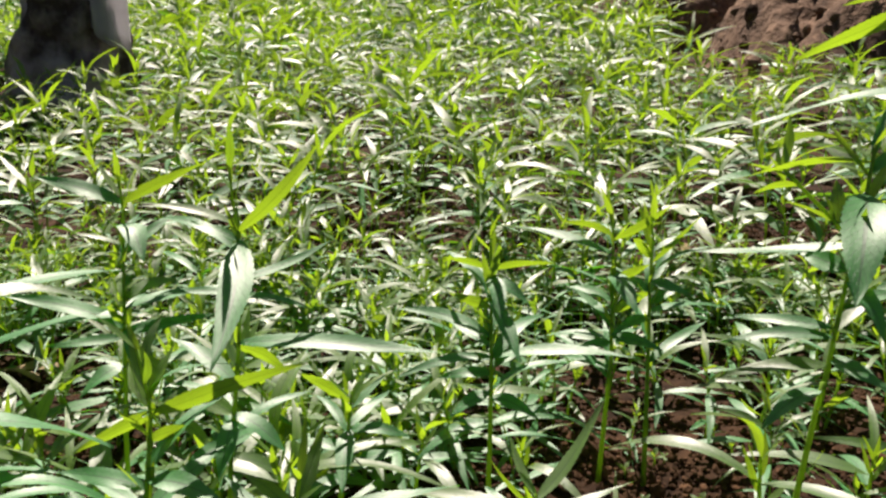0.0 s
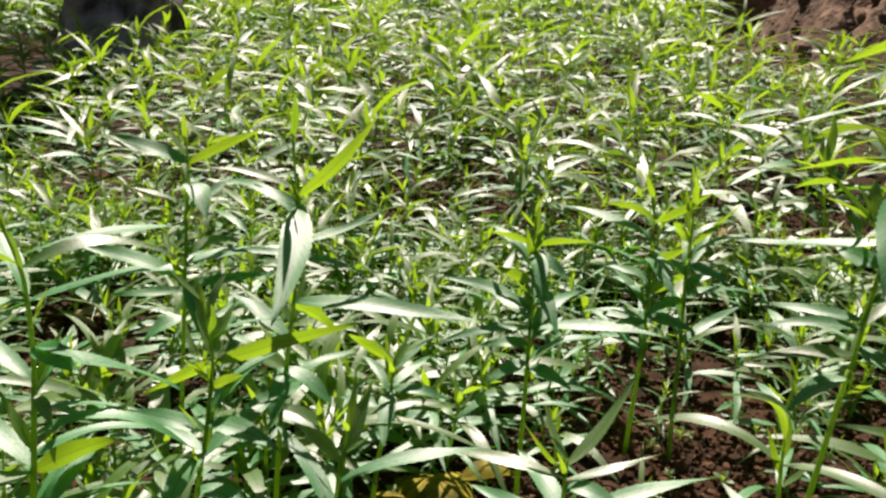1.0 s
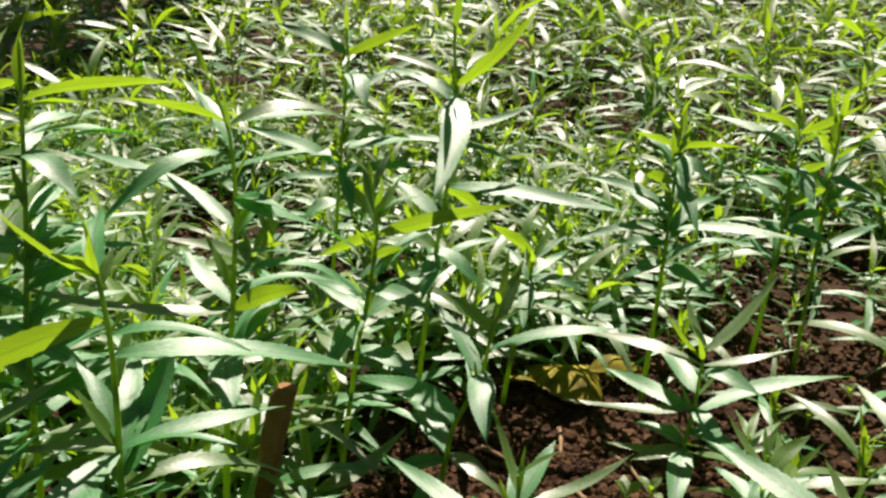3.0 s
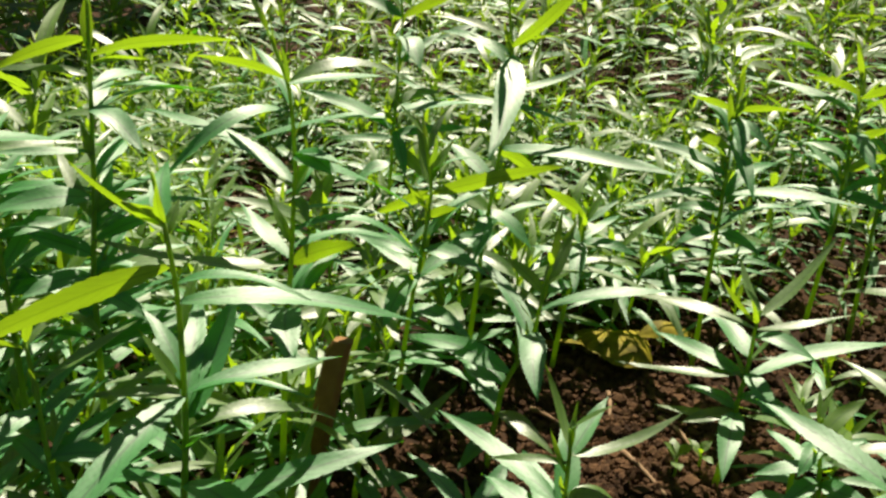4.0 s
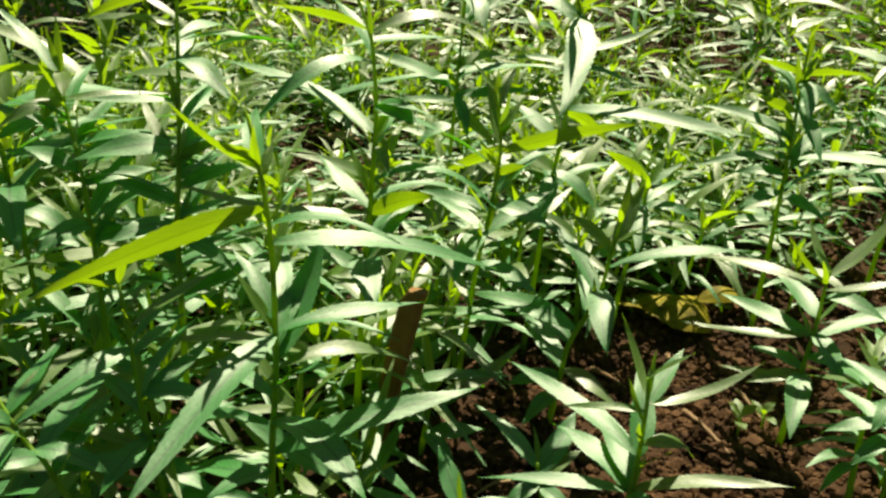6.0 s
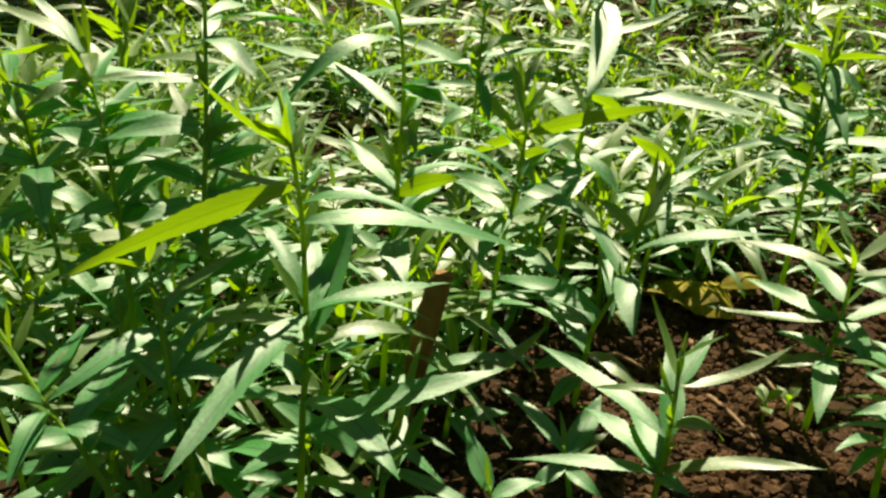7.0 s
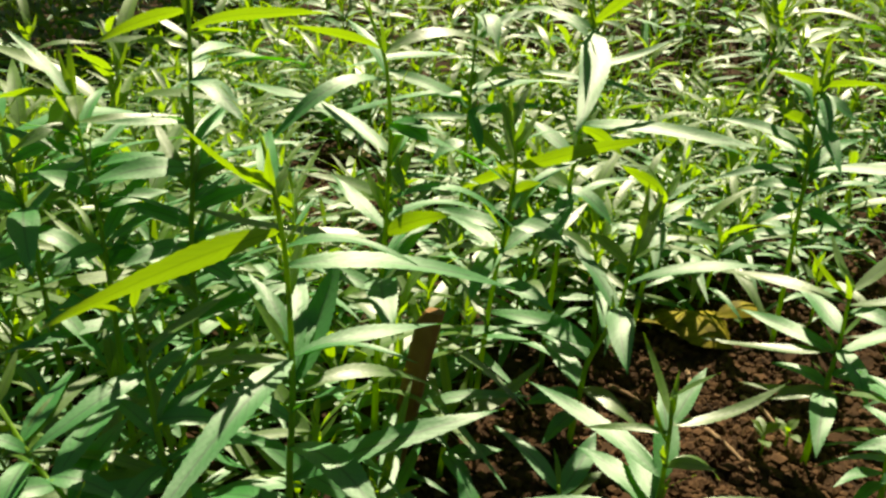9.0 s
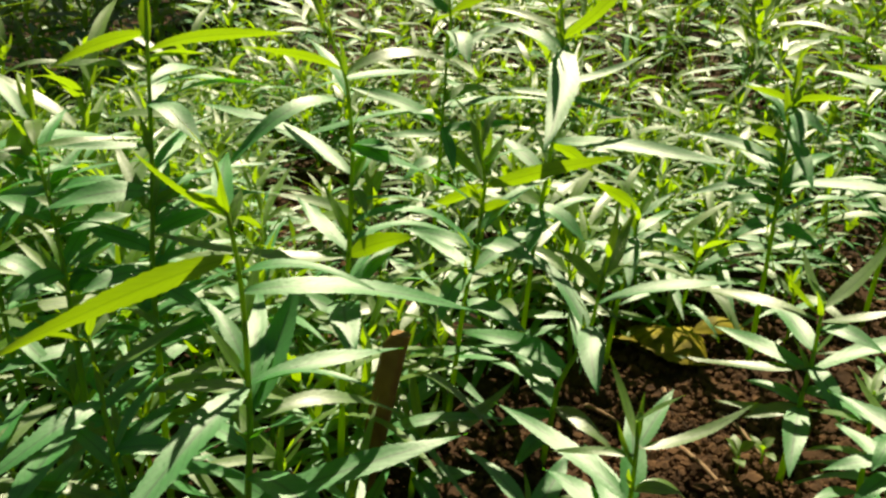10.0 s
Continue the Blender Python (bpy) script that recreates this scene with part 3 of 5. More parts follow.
leaves(plant, [
    (0.131, 165, -3, 0.111, 0.0133, 0.08, 2, -8),
    (0.141, 44, 43, 0.086, 0.012, -0.04, 2, 0),
    (0.131, 26, 9, 0.078, 0.0094, -0.06, 2, 4),
    (0.126, -23, -1, 0.049, 0.0138, 0.12, 0, 20),
    (0.097, -179, -8, 0.1, 0.012, -0.05, 2, -4),
    (0.093, 147, -2, 0.092, 0.0149, 0.04, 0, -16),
    (0.093, 27, 12, 0.13, 0.0156, 0.05, 0, 8),
    (0.069, 154, -3, 0.046, 0.0124, 0.06, 0, -16),
    (0.135, 150, 35, 0.049, 0.0052, -0.05, 1, 84),
    (0.144, 121, 34, 0.05, 0.0068, -0.02, 1, -4),
    (0.066, -91, -11, 0.073, 0.0188, 0.1, 0, 0),
    (0.057, 166, -9, 0.064, 0.009, 0.05, 2, -20),
    (0.109, 124, 8, 0.072, 0.0173, 0.04, 0, -4),
    (0.097, -60, -21, 0.051, 0.0166, 0.1, 0, 0),
    (0.079, -25, 0, 0.052, 0.0149, 0.12, 0, 16),
    (0.065, -155, -11, 0.043, 0.0133, 0.1, 2, -12),
    (0.076, 218, 40, 0.026, 0.0038, -0.01, 2, -23),
    (0.092, 133, 41, 0.03, 0.0054, 0.05, 1, 14),
    (0.107, 48, 42, 0.029, 0.0054, -0.05, 2, -23),
    (0.12, 323, 42, 0.017, 0.003, -0.01, 2, 15),
    (0.133, 238, 64, 0.03, 0.0045, -0.01, 1, 24),
    (0.146, 153, 40, 0.021, 0.0039, 0.03, 2, -30),
])
plant = seedling([(0.103, 0.538, -0.004), (0.104, 0.541, 0.016), (0.106, 0.548, 0.045), (0.109, 0.555, 0.073), (0.125, 0.565, 0.113), (0.129, 0.574, 0.149), (0.132, 0.580, 0.171)])
leaves(plant, [
    (0.119, -71, -13, 0.072, 0.0205, 0.1, 0, 0),
    (0.136, 21, 10, 0.115, 0.0145, 0.09, 0, 8),
    (0.154, 71, 50, 0.057, 0.0132, -0.04, 2, 0),
    (0.114, 141, 23, 0.088, 0.0151, 0.03, 0, 0),
    (0.083, 172, 2, 0.099, 0.0188, 0.1, 0, -20),
    (0.074, 161, 5, 0.056, 0.0189, 0.08, 0, -12),
    (0.05, 137, 10, 0.064, 0.02, 0.05, 0, 0),
    (0.05, -23, -9, 0.059, 0.0156, 0.12, 2, 8),
    (0.045, -153, -12, 0.045, 0.0148, 0.1, 0, -16),
    (0.149, 157, 20, 0.05, 0.0108, 0.05, 1, -24),
    (0.03, -114, -19, 0.041, 0.0147, 0.12, 0, -4),
    (0.167, 92, 56, 0.049, 0.0058, 0.02, 1, 0),
    (0.089, 338, 73, 0.024, 0.0048, 0, 1, 7),
    (0.108, 253, 76, 0.025, 0.0042, 0.03, 1, -8),
    (0.125, 168, 41, 0.023, 0.0041, -0.03, 1, 25),
    (0.14, 83, 60, 0.027, 0.0052, 0, 1, -7),
    (0.156, 358, 40, 0.027, 0.0042, 0.01, 1, 32),
    (0.171, 273, 48, 0.026, 0.0047, 0.05, 1, 2),
])
plant = seedling([(0.019, 0.538, -0.004), (0.026, 0.556, 0.114), (0.030, 0.566, 0.155), (0.032, 0.576, 0.195), (0.032, 0.581, 0.216), (0.023, 0.590, 0.253)])
leaves(plant, [
    (0.21, -150, -17, 0.053, 0.0079, 0.03, 1, 76),
    (0.212, 16, 16, 0.108, 0.0125, -0.05, 1, -84),
    (0.216, 132, 54, 0.061, 0.01, -0.03, 2, 0),
    (0.214, -115, -4, 0.06, 0.0078, 0.04, 1, 76),
    (0.169, -9, -8, 0.061, 0.0169, 0.12, 0, 20),
    (0.164, 178, 5, 0.065, 0.0144, 0.06, 0, -24),
    (0.221, 71, 46, 0.041, 0.0075, 0.03, 1, 12),
    (0.151, -95, -24, 0.06, 0.0187, 0.1, 0, 0),
    (0.146, 60, 18, 0.073, 0.0145, 0.06, 0, 12),
    (0.123, -8, -13, 0.058, 0.0172, 0.1, 0, 16),
    (0.195, 45, 3, 0.029, 0.0101, 0.1, 1, -84),
    (0.247, 141, 65, 0.024, 0.0038, 0.02, 1, 0),
    (0.132, 283, 68, 0.035, 0.0052, -0.04, 1, -11),
    (0.16, 198, 56, 0.036, 0.0053, 0, 1, 33),
    (0.185, 113, 72, 0.03, 0.0053, -0.04, 1, -28),
    (0.208, 28, 71, 0.037, 0.0069, -0.04, 2, -18),
    (0.231, 303, 55, 0.039, 0.0061, -0.03, 2, 25),
    (0.253, 218, 51, 0.041, 0.0067, 0.01, 2, -20),
    (0.147, 61, 72, 0.039, 0.0074, -0.01, 1, 8),
    (0.173, 336, 76, 0.023, 0.0042, 0.01, 2, -1),
    (0.197, 251, 52, 0.043, 0.0063, 0.01, 1, 17),
    (0.22, 166, 65, 0.031, 0.0052, -0.04, 1, 28),
    (0.242, 81, 44, 0.041, 0.0063, 0.03, 2, 29),
    (0.175, 61, 22, 0.088, 0.0139, 0.1, 0, 0),
    (0.149, 153, 4, 0.074, 0.0115, 0.07, 0, -9),
    (0.227, 40, 2, 0.067, 0.0085, 0.12, 0, -17),
])
plant = seedling([(0.047, 0.638, -0.004), (0.051, 0.658, 0.134), (0.053, 0.669, 0.175), (0.055, 0.678, 0.211), (0.056, 0.690, 0.260), (0.056, 0.697, 0.287), (0.049, 0.707, 0.326), (0.046, 0.712, 0.350)])
leaves(plant, [
    (0.305, 30, 44, 0.093, 0.0115, -0.05, 1, -84),
    (0.31, -166, 13, 0.076, 0.0091, 0.08, 2, -28),
    (0.299, -79, -23, 0.135, 0.0245, 0.03, 0, 0),
    (0.271, 34, 16, 0.077, 0.0097, -0.05, 0, 28),
    (0.298, 177, 20, 0.041, 0.0088, 0.08, 0, -28),
    (0.258, -169, 1, 0.065, 0.0078, 0.06, 0, -20),
    (0.258, 13, -14, 0.057, 0.0071, 0.09, 0, 24),
    (0.193, 161, 22, 0.071, 0.0161, 0.05, 0, -12),
    (0.223, 2, -1, 0.158, 0.0175, 0.05, 0, 24),
    (0.207, 71, 42, 0.04, 0.0067, 0.02, 1, 8),
    (0.202, 90, 50, 0.055, 0.0067, 0.02, 1, 0),
    (0.22, -6, -25, 0.044, 0.0116, 0.1, 1, -84),
    (0.17, 166, 20, 0.046, 0.0153, 0.06, 1, -32),
    (0.166, -85, -32, 0.051, 0.0163, 0.1, 0, 0),
    (0.339, 126, 73, 0.029, 0.0035, 0.01, 1, 0),
    (0.17, -13, -29, 0.051, 0.0162, 0.1, 0, 12),
    (0.147, -135, -13, 0.041, 0.0146, 0.1, 0, -28),
    (0.182, 7, 57, 0.031, 0.0053, 0.04, 1, 2),
    (0.221, 282, 73, 0.027, 0.0043, -0.04, 1, 25),
    (0.256, 197, 64, 0.027, 0.0043, 0.04, 1, 22),
    (0.288, 112, 59, 0.041, 0.0076, 0.05, 2, -17),
    (0.319, 27, 77, 0.031, 0.0048, 0.02, 2, -16),
    (0.35, 302, 74, 0.04, 0.0067, -0.01, 2, 1),
    (0.203, 144, 48, 0.042, 0.006, -0.02, 2, -9),
    (0.239, 59, 66, 0.025, 0.0049, -0.02, 2, 8),
    (0.272, 334, 64, 0.025, 0.0045, 0.04, 1, -30),
    (0.304, 249, 65, 0.027, 0.0046, -0.03, 1, 14),
    (0.335, 164, 43, 0.041, 0.0076, 0.03, 1, 15),
    (0.154, 48, 12, 0.074, 0.0104, 0.13, 0, 4),
    (0.158, 117, 7, 0.088, 0.0111, 0.04, 0, 13),
    (0.289, 157, 10, 0.094, 0.0115, 0.13, 0, -16),
])
plant = seedling([(-0.071, 0.708, -0.004), (-0.072, 0.725, 0.111), (-0.073, 0.735, 0.151), (-0.075, 0.749, 0.207), (-0.077, 0.763, 0.262), (-0.078, 0.773, 0.302), (-0.082, 0.779, 0.327)])
leaves(plant, [
    (0.307, 36, 22, 0.077, 0.0103, 0.07, 1, -80),
    (0.308, -167, 19, 0.076, 0.0154, 0.07, 0, -36),
    (0.29, -48, -20, 0.059, 0.0214, 0.14, 0, 0),
    (0.265, 60, 26, 0.061, 0.0113, 0.04, 0, 20),
    (0.204, -159, 21, 0.1, 0.018, 0.06, 0, -24),
    (0.2, 33, 3, 0.078, 0.0134, 0.05, 0, 32),
    (0.196, -155, -1, 0.065, 0.0103, 0.04, 0, -32),
    (0.251, -132, -2, 0.158, 0.0175, 0.05, 0, -4),
    (0.203, -48, -45, 0.053, 0.0124, 0.05, 0, 0),
    (0.187, -11, -30, 0.058, 0.0145, 0.1, 1, 28),
    (0.172, -126, -21, 0.045, 0.0156, 0.1, 0, -20),
    (0.227, 48, 9, 0.051, 0.0123, 0.1, 2, 32),
    (0.319, 117, 73, 0.026, 0.0041, 0.01, 1, 0),
    (0.17, 359, 43, 0.044, 0.0084, 0.05, 2, 35),
    (0.207, 274, 45, 0.038, 0.0069, 0, 1, 29),
    (0.239, 189, 54, 0.031, 0.005, 0.01, 1, 18),
    (0.269, 104, 57, 0.028, 0.005, 0.01, 1, 17),
    (0.298, 19, 70, 0.043, 0.0065, 0, 1, -9),
    (0.327, 294, 67, 0.033, 0.0053, -0.01, 1, 18),
    (0.219, 35, 2, 0.11, 0.022, 0.05, 0, 0),
    (0.215, -146, -8, 0.146, 0.024, 0.06, 0, 0),
    (0.19, 136, 56, 0.032, 0.0058, 0.04, 1, -9),
    (0.223, 51, 75, 0.024, 0.0045, -0.03, 1, -23),
    (0.254, 326, 60, 0.038, 0.0066, 0, 1, 35),
    (0.284, 241, 45, 0.03, 0.0057, -0.03, 2, -12),
    (0.312, 156, 47, 0.039, 0.0069, 0.01, 1, 6),
    (0.27, 66, 4, 0.084, 0.0124, 0.09, 0, -5),
    (0.218, 83, -8, 0.065, 0.01, 0.08, 0, 14),
    (0.26, 100, 24, 0.069, 0.0097, 0.13, 0, -7),
])
plant = seedling([(0.238, 0.757, -0.004), (0.239, 0.769, 0.078), (0.239, 0.780, 0.119), (0.238, 0.796, 0.185), (0.236, 0.811, 0.245), (0.235, 0.819, 0.274)])
leaves(plant, [
    (0.246, 176, 13, 0.045, 0.0074, 0.14, 1, 72),
    (0.247, 10, 5, 0.057, 0.0074, 0.12, 1, -72),
    (0.241, -75, -24, 0.054, 0.0157, 0.12, 0, 0),
    (0.222, -63, -29, 0.073, 0.0148, 0.04, 0, 0),
    (0.172, -5, 5, 0.126, 0.0151, 0.05, 0, 12),
    (0.19, 162, 7, 0.097, 0.0129, 0.07, 0, -28),
    (0.174, -167, -12, 0.088, 0.0109, 0.05, 0, -28),
    (0.119, -148, -18, 0.076, 0.0141, 0.1, 0, -16),
    (0.159, -177, -7, 0.047, 0.012, 0.1, 0, -28),
    (0.255, 93, 69, 0.039, 0.0059, 0.02, 1, 0),
    (0.165, 40, 22, 0.041, 0.0119, 0.05, 0, 16),
    (0.215, 164, 12, 0.042, 0.0109, 0.08, 1, 84),
    (0.139, -18, -14, 0.045, 0.015, 0.1, 0, 20),
    (0.144, -154, -26, 0.043, 0.015, 0.1, 0, -20),
    (0.24, -20, -27, 0.042, 0.0118, 0.1, 0, 24),
    (0.143, 54, 74, 0.035, 0.0057, 0.03, 1, -32),
    (0.174, 329, 73, 0.042, 0.0078, 0.03, 1, 7),
    (0.2, 244, 41, 0.039, 0.0075, 0, 2, -6),
    (0.226, 159, 77, 0.041, 0.0074, -0.01, 1, -33),
    (0.25, 74, 44, 0.025, 0.0045, 0.02, 2, -3),
    (0.274, 349, 68, 0.025, 0.0048, 0.04, 1, -30),
    (0.217, 118, 28, 0.061, 0.0089, 0.13, 0, 0),
    (0.226, 111, -1, 0.074, 0.0095, 0.09, 0, -1),
    (0.191, 84, 19, 0.074, 0.0091, 0.12, 0, -1),
    (0.117, 28, 6, 0.073, 0.0101, 0.05, 0, 14),
    (0.171, 61, 10, 0.091, 0.0137, 0.11, 0, 17),
    (0.159, 192, 57, 0.037, 0.006, 0.01, 1, 11),
    (0.187, 107, 43, 0.039, 0.0068, -0.01, 1, -5),
    (0.213, 22, 46, 0.042, 0.0072, 0.04, 2, -27),
    (0.238, 297, 65, 0.042, 0.0069, 0, 2, -9),
    (0.263, 212, 48, 0.025, 0.0038, -0.02, 1, 30),
    (0.103, 15, -7, 0.081, 0.0118, 0.08, 0, -10),
    (0.181, 139, 9, 0.065, 0.0098, 0.05, 0, -10),
    (0.145, 24, 13, 0.08, 0.0122, 0.13, 0, -4),
    (0.227, 135, 19, 0.074, 0.0117, 0.13, 0, -2),
])
plant = seedling([(0.338, 0.882, -0.004), (0.345, 0.899, 0.106), (0.347, 0.905, 0.129), (0.346, 0.922, 0.197), (0.345, 0.935, 0.250), (0.341, 0.942, 0.277)])
leaves(plant, [
    (0.248, 169, 11, 0.053, 0.0085, 0.14, 1, 72),
    (0.244, 11, 31, 0.069, 0.0096, -0.03, 1, -84),
    (0.23, 160, 9, 0.11, 0.0131, 0.07, 0, -20),
    (0.211, -70, -17, 0.066, 0.0226, 0.12, 0, 0),
    (0.258, 119, 68, 0.035, 0.0051, 0.02, 1, 0),
    (0.185, 157, 8, 0.05, 0.0113, 0.08, 0, -28),
    (0.174, 24, 24, 0.054, 0.0125, 0.05, 1, -84),
    (0.151, -15, -8, 0.051, 0.0148, 0.1, 0, 28),
    (0.146, -174, -19, 0.048, 0.0137, 0.1, 0, -28),
    (0.202, 23, 22, 0.044, 0.0113, 0.1, 1, -84),
    (0.144, 84, 56, 0.043, 0.007, 0, 2, -28),
    (0.175, 359, 68, 0.037, 0.0074, 0.02, 1, -28),
    (0.202, 274, 73, 0.032, 0.0055, 0.04, 1, -15),
    (0.228, 189, 77, 0.04, 0.0069, 0.04, 1, 7),
    (0.253, 104, 52, 0.032, 0.0057, -0.03, 2, 4),
    (0.277, 19, 48, 0.024, 0.0034, 0.02, 1, 21),
    (0.167, 134, 5, 0.065, 0.0097, 0.12, 0, -9),
    (0.145, 58, -6, 0.089, 0.0109, 0.06, 0, -14),
    (0.16, 140, 28, 0.066, 0.0097, 0.05, 0, -11),
    (0.11, 141, 20, 0.087, 0.0121, 0.09, 0, 1),
    (0.112, 94, 27, 0.078, 0.0096, 0.09, 0, 15),
    (0.161, 221, 63, 0.03, 0.0057, 0.02, 1, 11),
    (0.189, 136, 74, 0.024, 0.0038, -0.02, 1, -2),
    (0.215, 51, 62, 0.027, 0.0051, 0.02, 1, -28),
    (0.241, 326, 54, 0.037, 0.006, 0, 1, -1),
    (0.265, 241, 54, 0.044, 0.0062, -0.02, 1, 8),
    (0.198, 160, 12, 0.073, 0.0112, 0.06, 0, 14),
    (0.148, 166, -7, 0.08, 0.0096, 0.09, 0, -7),
    (0.237, 105, 7, 0.063, 0.0095, 0.14, 0, -1),
    (0.119, 137, -6, 0.068, 0.0103, 0.11, 0, -17),
])
plant = seedling([(0.384, 0.890, -0.004), (0.383, 0.914, 0.154), (0.382, 0.925, 0.199), (0.384, 0.935, 0.241), (0.382, 0.940, 0.260)])
leaves(plant, [
    (0.227, 176, 47, 0.029, 0.0106, 0.1, 1, 80),
    (0.222, 23, 41, 0.07, 0.0067, 0.02, 1, -84),
    (0.233, 119, 59, 0.054, 0.0068, 0.02, 1, -8),
    (0.205, -24, -10, 0.044, 0.0125, 0.1, 0, 32),
    (0.194, 150, 15, 0.037, 0.0114, 0.1, 0, -28),
    (0.182, 22, 23, 0.043, 0.0125, 0.1, 0, 20),
    (0.171, -167, -26, 0.043, 0.0137, 0.1, 0, -24),
    (0.135, 335, 50, 0.039, 0.0061, 0, 1, -23),
    (0.165, 250, 43, 0.025, 0.0037, 0, 1, 29),
    (0.19, 165, 46, 0.026, 0.0047, -0.03, 2, 27),
    (0.214, 80, 40, 0.036, 0.0055, 0, 2, -13),
    (0.238, 355, 72, 0.04, 0.007, -0.05, 2, 8),
    (0.26, 270, 63, 0.042, 0.007, 0.03, 1, -26),
    (0.233, 34, 12, 0.06, 0.0078, 0.1, 0, 2),
    (0.147, 108, 13, 0.089, 0.0113, 0.08, 0, 16),
    (0.212, 10, 22, 0.076, 0.0092, 0.1, 0, 2),
    (0.135, 160, 9, 0.073, 0.0106, 0.13, 0, 10),
    (0.191, 95, 26, 0.085, 0.0118, 0.12, 0, -2),
    (0.151, 112, 65, 0.028, 0.0042, -0.03, 1, -19),
    (0.178, 27, 66, 0.033, 0.005, 0, 1, -24),
    (0.202, 302, 71, 0.028, 0.0043, -0.01, 2, -20),
    (0.226, 217, 54, 0.03, 0.0059, 0.03, 1, 17),
    (0.249, 132, 67, 0.036, 0.0054, -0.04, 1, -16),
    (0.184, 162, 18, 0.072, 0.0115, 0.05, 0, 18),
    (0.198, 67, 26, 0.082, 0.0102, 0.06, 0, 8),
    (0.126, 42, 17, 0.088, 0.0121, 0.07, 0, 11),
    (0.176, 27, -4, 0.09, 0.0135, 0.06, 0, 4),
])
plant = seedling([(0.113, 0.705, -0.004), (0.115, 0.710, 0.030), (0.118, 0.720, 0.071), (0.121, 0.727, 0.096), (0.125, 0.739, 0.146), (0.126, 0.742, 0.159)])
leaves(plant, [
    (0.149, 166, 20, 0.055, 0.0126, 0.06, 1, 84),
    (0.146, 68, 47, 0.033, 0.0082, 0.02, 1, 8),
    (0.127, -81, -20, 0.067, 0.0156, 0.06, 0, 0),
    (0.126, 8, -8, 0.055, 0.0126, 0.14, 0, 24),
    (0.111, 175, 3, 0.047, 0.0127, 0.08, 0, -20),
    (0.144, 49, 27, 0.044, 0.0077, 0.02, 0, 12),
    (0.091, 36, 6, 0.055, 0.0148, 0.08, 0, 20),
    (0.086, -143, -10, 0.042, 0.0148, 0.1, 0, -16),
    (0.082, 32, 54, 0.033, 0.006, 0.02, 1, 32),
    (0.1, 307, 46, 0.024, 0.0047, -0.04, 1, 16),
    (0.116, 222, 51, 0.02, 0.0031, -0.04, 2, -30),
    (0.131, 137, 65, 0.026, 0.0049, -0.03, 1, -28),
    (0.145, 52, 69, 0.018, 0.0027, 0.05, 1, -30),
    (0.159, 327, 55, 0.026, 0.0043, 0, 1, 29),
    (0.092, 169, 63, 0.022, 0.0034, 0.01, 1, 4),
    (0.108, 84, 60, 0.033, 0.0062, 0.03, 2, 15),
    (0.123, 359, 70, 0.021, 0.004, 0.02, 1, 12),
    (0.138, 274, 51, 0.031, 0.005, 0, 1, 14),
    (0.152, 189, 49, 0.033, 0.0047, -0.03, 1, -11),
    (0.118, 76, 8, 0.057, 0.0079, 0.09, 0, -4),
    (0.123, 134, 13, 0.061, 0.0085, 0.11, 0, -11),
    (0.129, 67, 7, 0.063, 0.0097, 0.06, 0, 7),
])
plant = seedling([(0.404, 0.524, -0.004), (0.441, 0.561, 0.245), (0.445, 0.565, 0.261), (0.453, 0.577, 0.308), (0.460, 0.586, 0.344), (0.465, 0.594, 0.378), (0.467, 0.598, 0.393)])
leaves(plant, [
    (0.384, 168, -11, 0.07, 0.0067, 0.06, 1, 44),
    (0.367, -107, -28, 0.088, 0.024, 0.08, 0, 0),
    (0.325, 130, 7, 0.034, 0.0123, 0.05, 0, -44),
    (0.34, 163, -9, 0.09, 0.0108, -0.03, 0, -16),
    (0.289, 170, -9, 0.06, 0.0086, 0.07, 0, -28),
    (0.294, 148, -6, 0.062, 0.008, 0.06, 0, -32),
    (0.274, 178, -11, 0.061, 0.01, 0.06, 2, -28),
    (0.378, 10, 43, 0.023, 0.0082, 0.06, 0, 24),
    (0.387, 51, 68, 0.029, 0.0053, 0.02, 0, 0),
    (0.277, -40, -13, 0.037, 0.0113, 0.1, 0, 24),
    (0.305, 8, 16, 0.035, 0.01, 0.1, 0, 24),
    (0.32, -64, -38, 0.04, 0.0126, 0.1, 0, 8),
    (0.261, -156, -27, 0.041, 0.012, 0.1, 0, -8),
    (0.344, -41, -23, 0.028, 0.0099, 0.1, 0, 32),
    (0.204, 15, 61, 0.026, 0.0037, 0, 1, -32),
    (0.249, 290, 45, 0.042, 0.0066, -0.02, 1, -10),
    (0.287, 205, 64, 0.037, 0.0062, 0.04, 1, -31),
    (0.323, 120, 45, 0.024, 0.0041, 0.05, 2, 23),
    (0.359, 35, 53, 0.043, 0.0081, 0.02, 1, -4),
    (0.393, 310, 54, 0.029, 0.0047, -0.01, 1, -9),
    (0.228, 153, 50, 0.028, 0.0049, 0.04, 1, 25),
    (0.268, 68, 46, 0.03, 0.0043, 0.02, 2, -19),
    (0.305, 343, 46, 0.04, 0.0068, 0.02, 1, 7),
    (0.341, 258, 45, 0.036, 0.0064, 0.01, 2, 0),
    (0.376, 173, 50, 0.04, 0.0057, -0.02, 1, -32),
])
plant = seedling([(0.496, 0.546, -0.004), (0.498, 0.580, 0.218), (0.499, 0.596, 0.282), (0.500, 0.619, 0.377), (0.500, 0.638, 0.452), (0.500, 0.647, 0.489)])
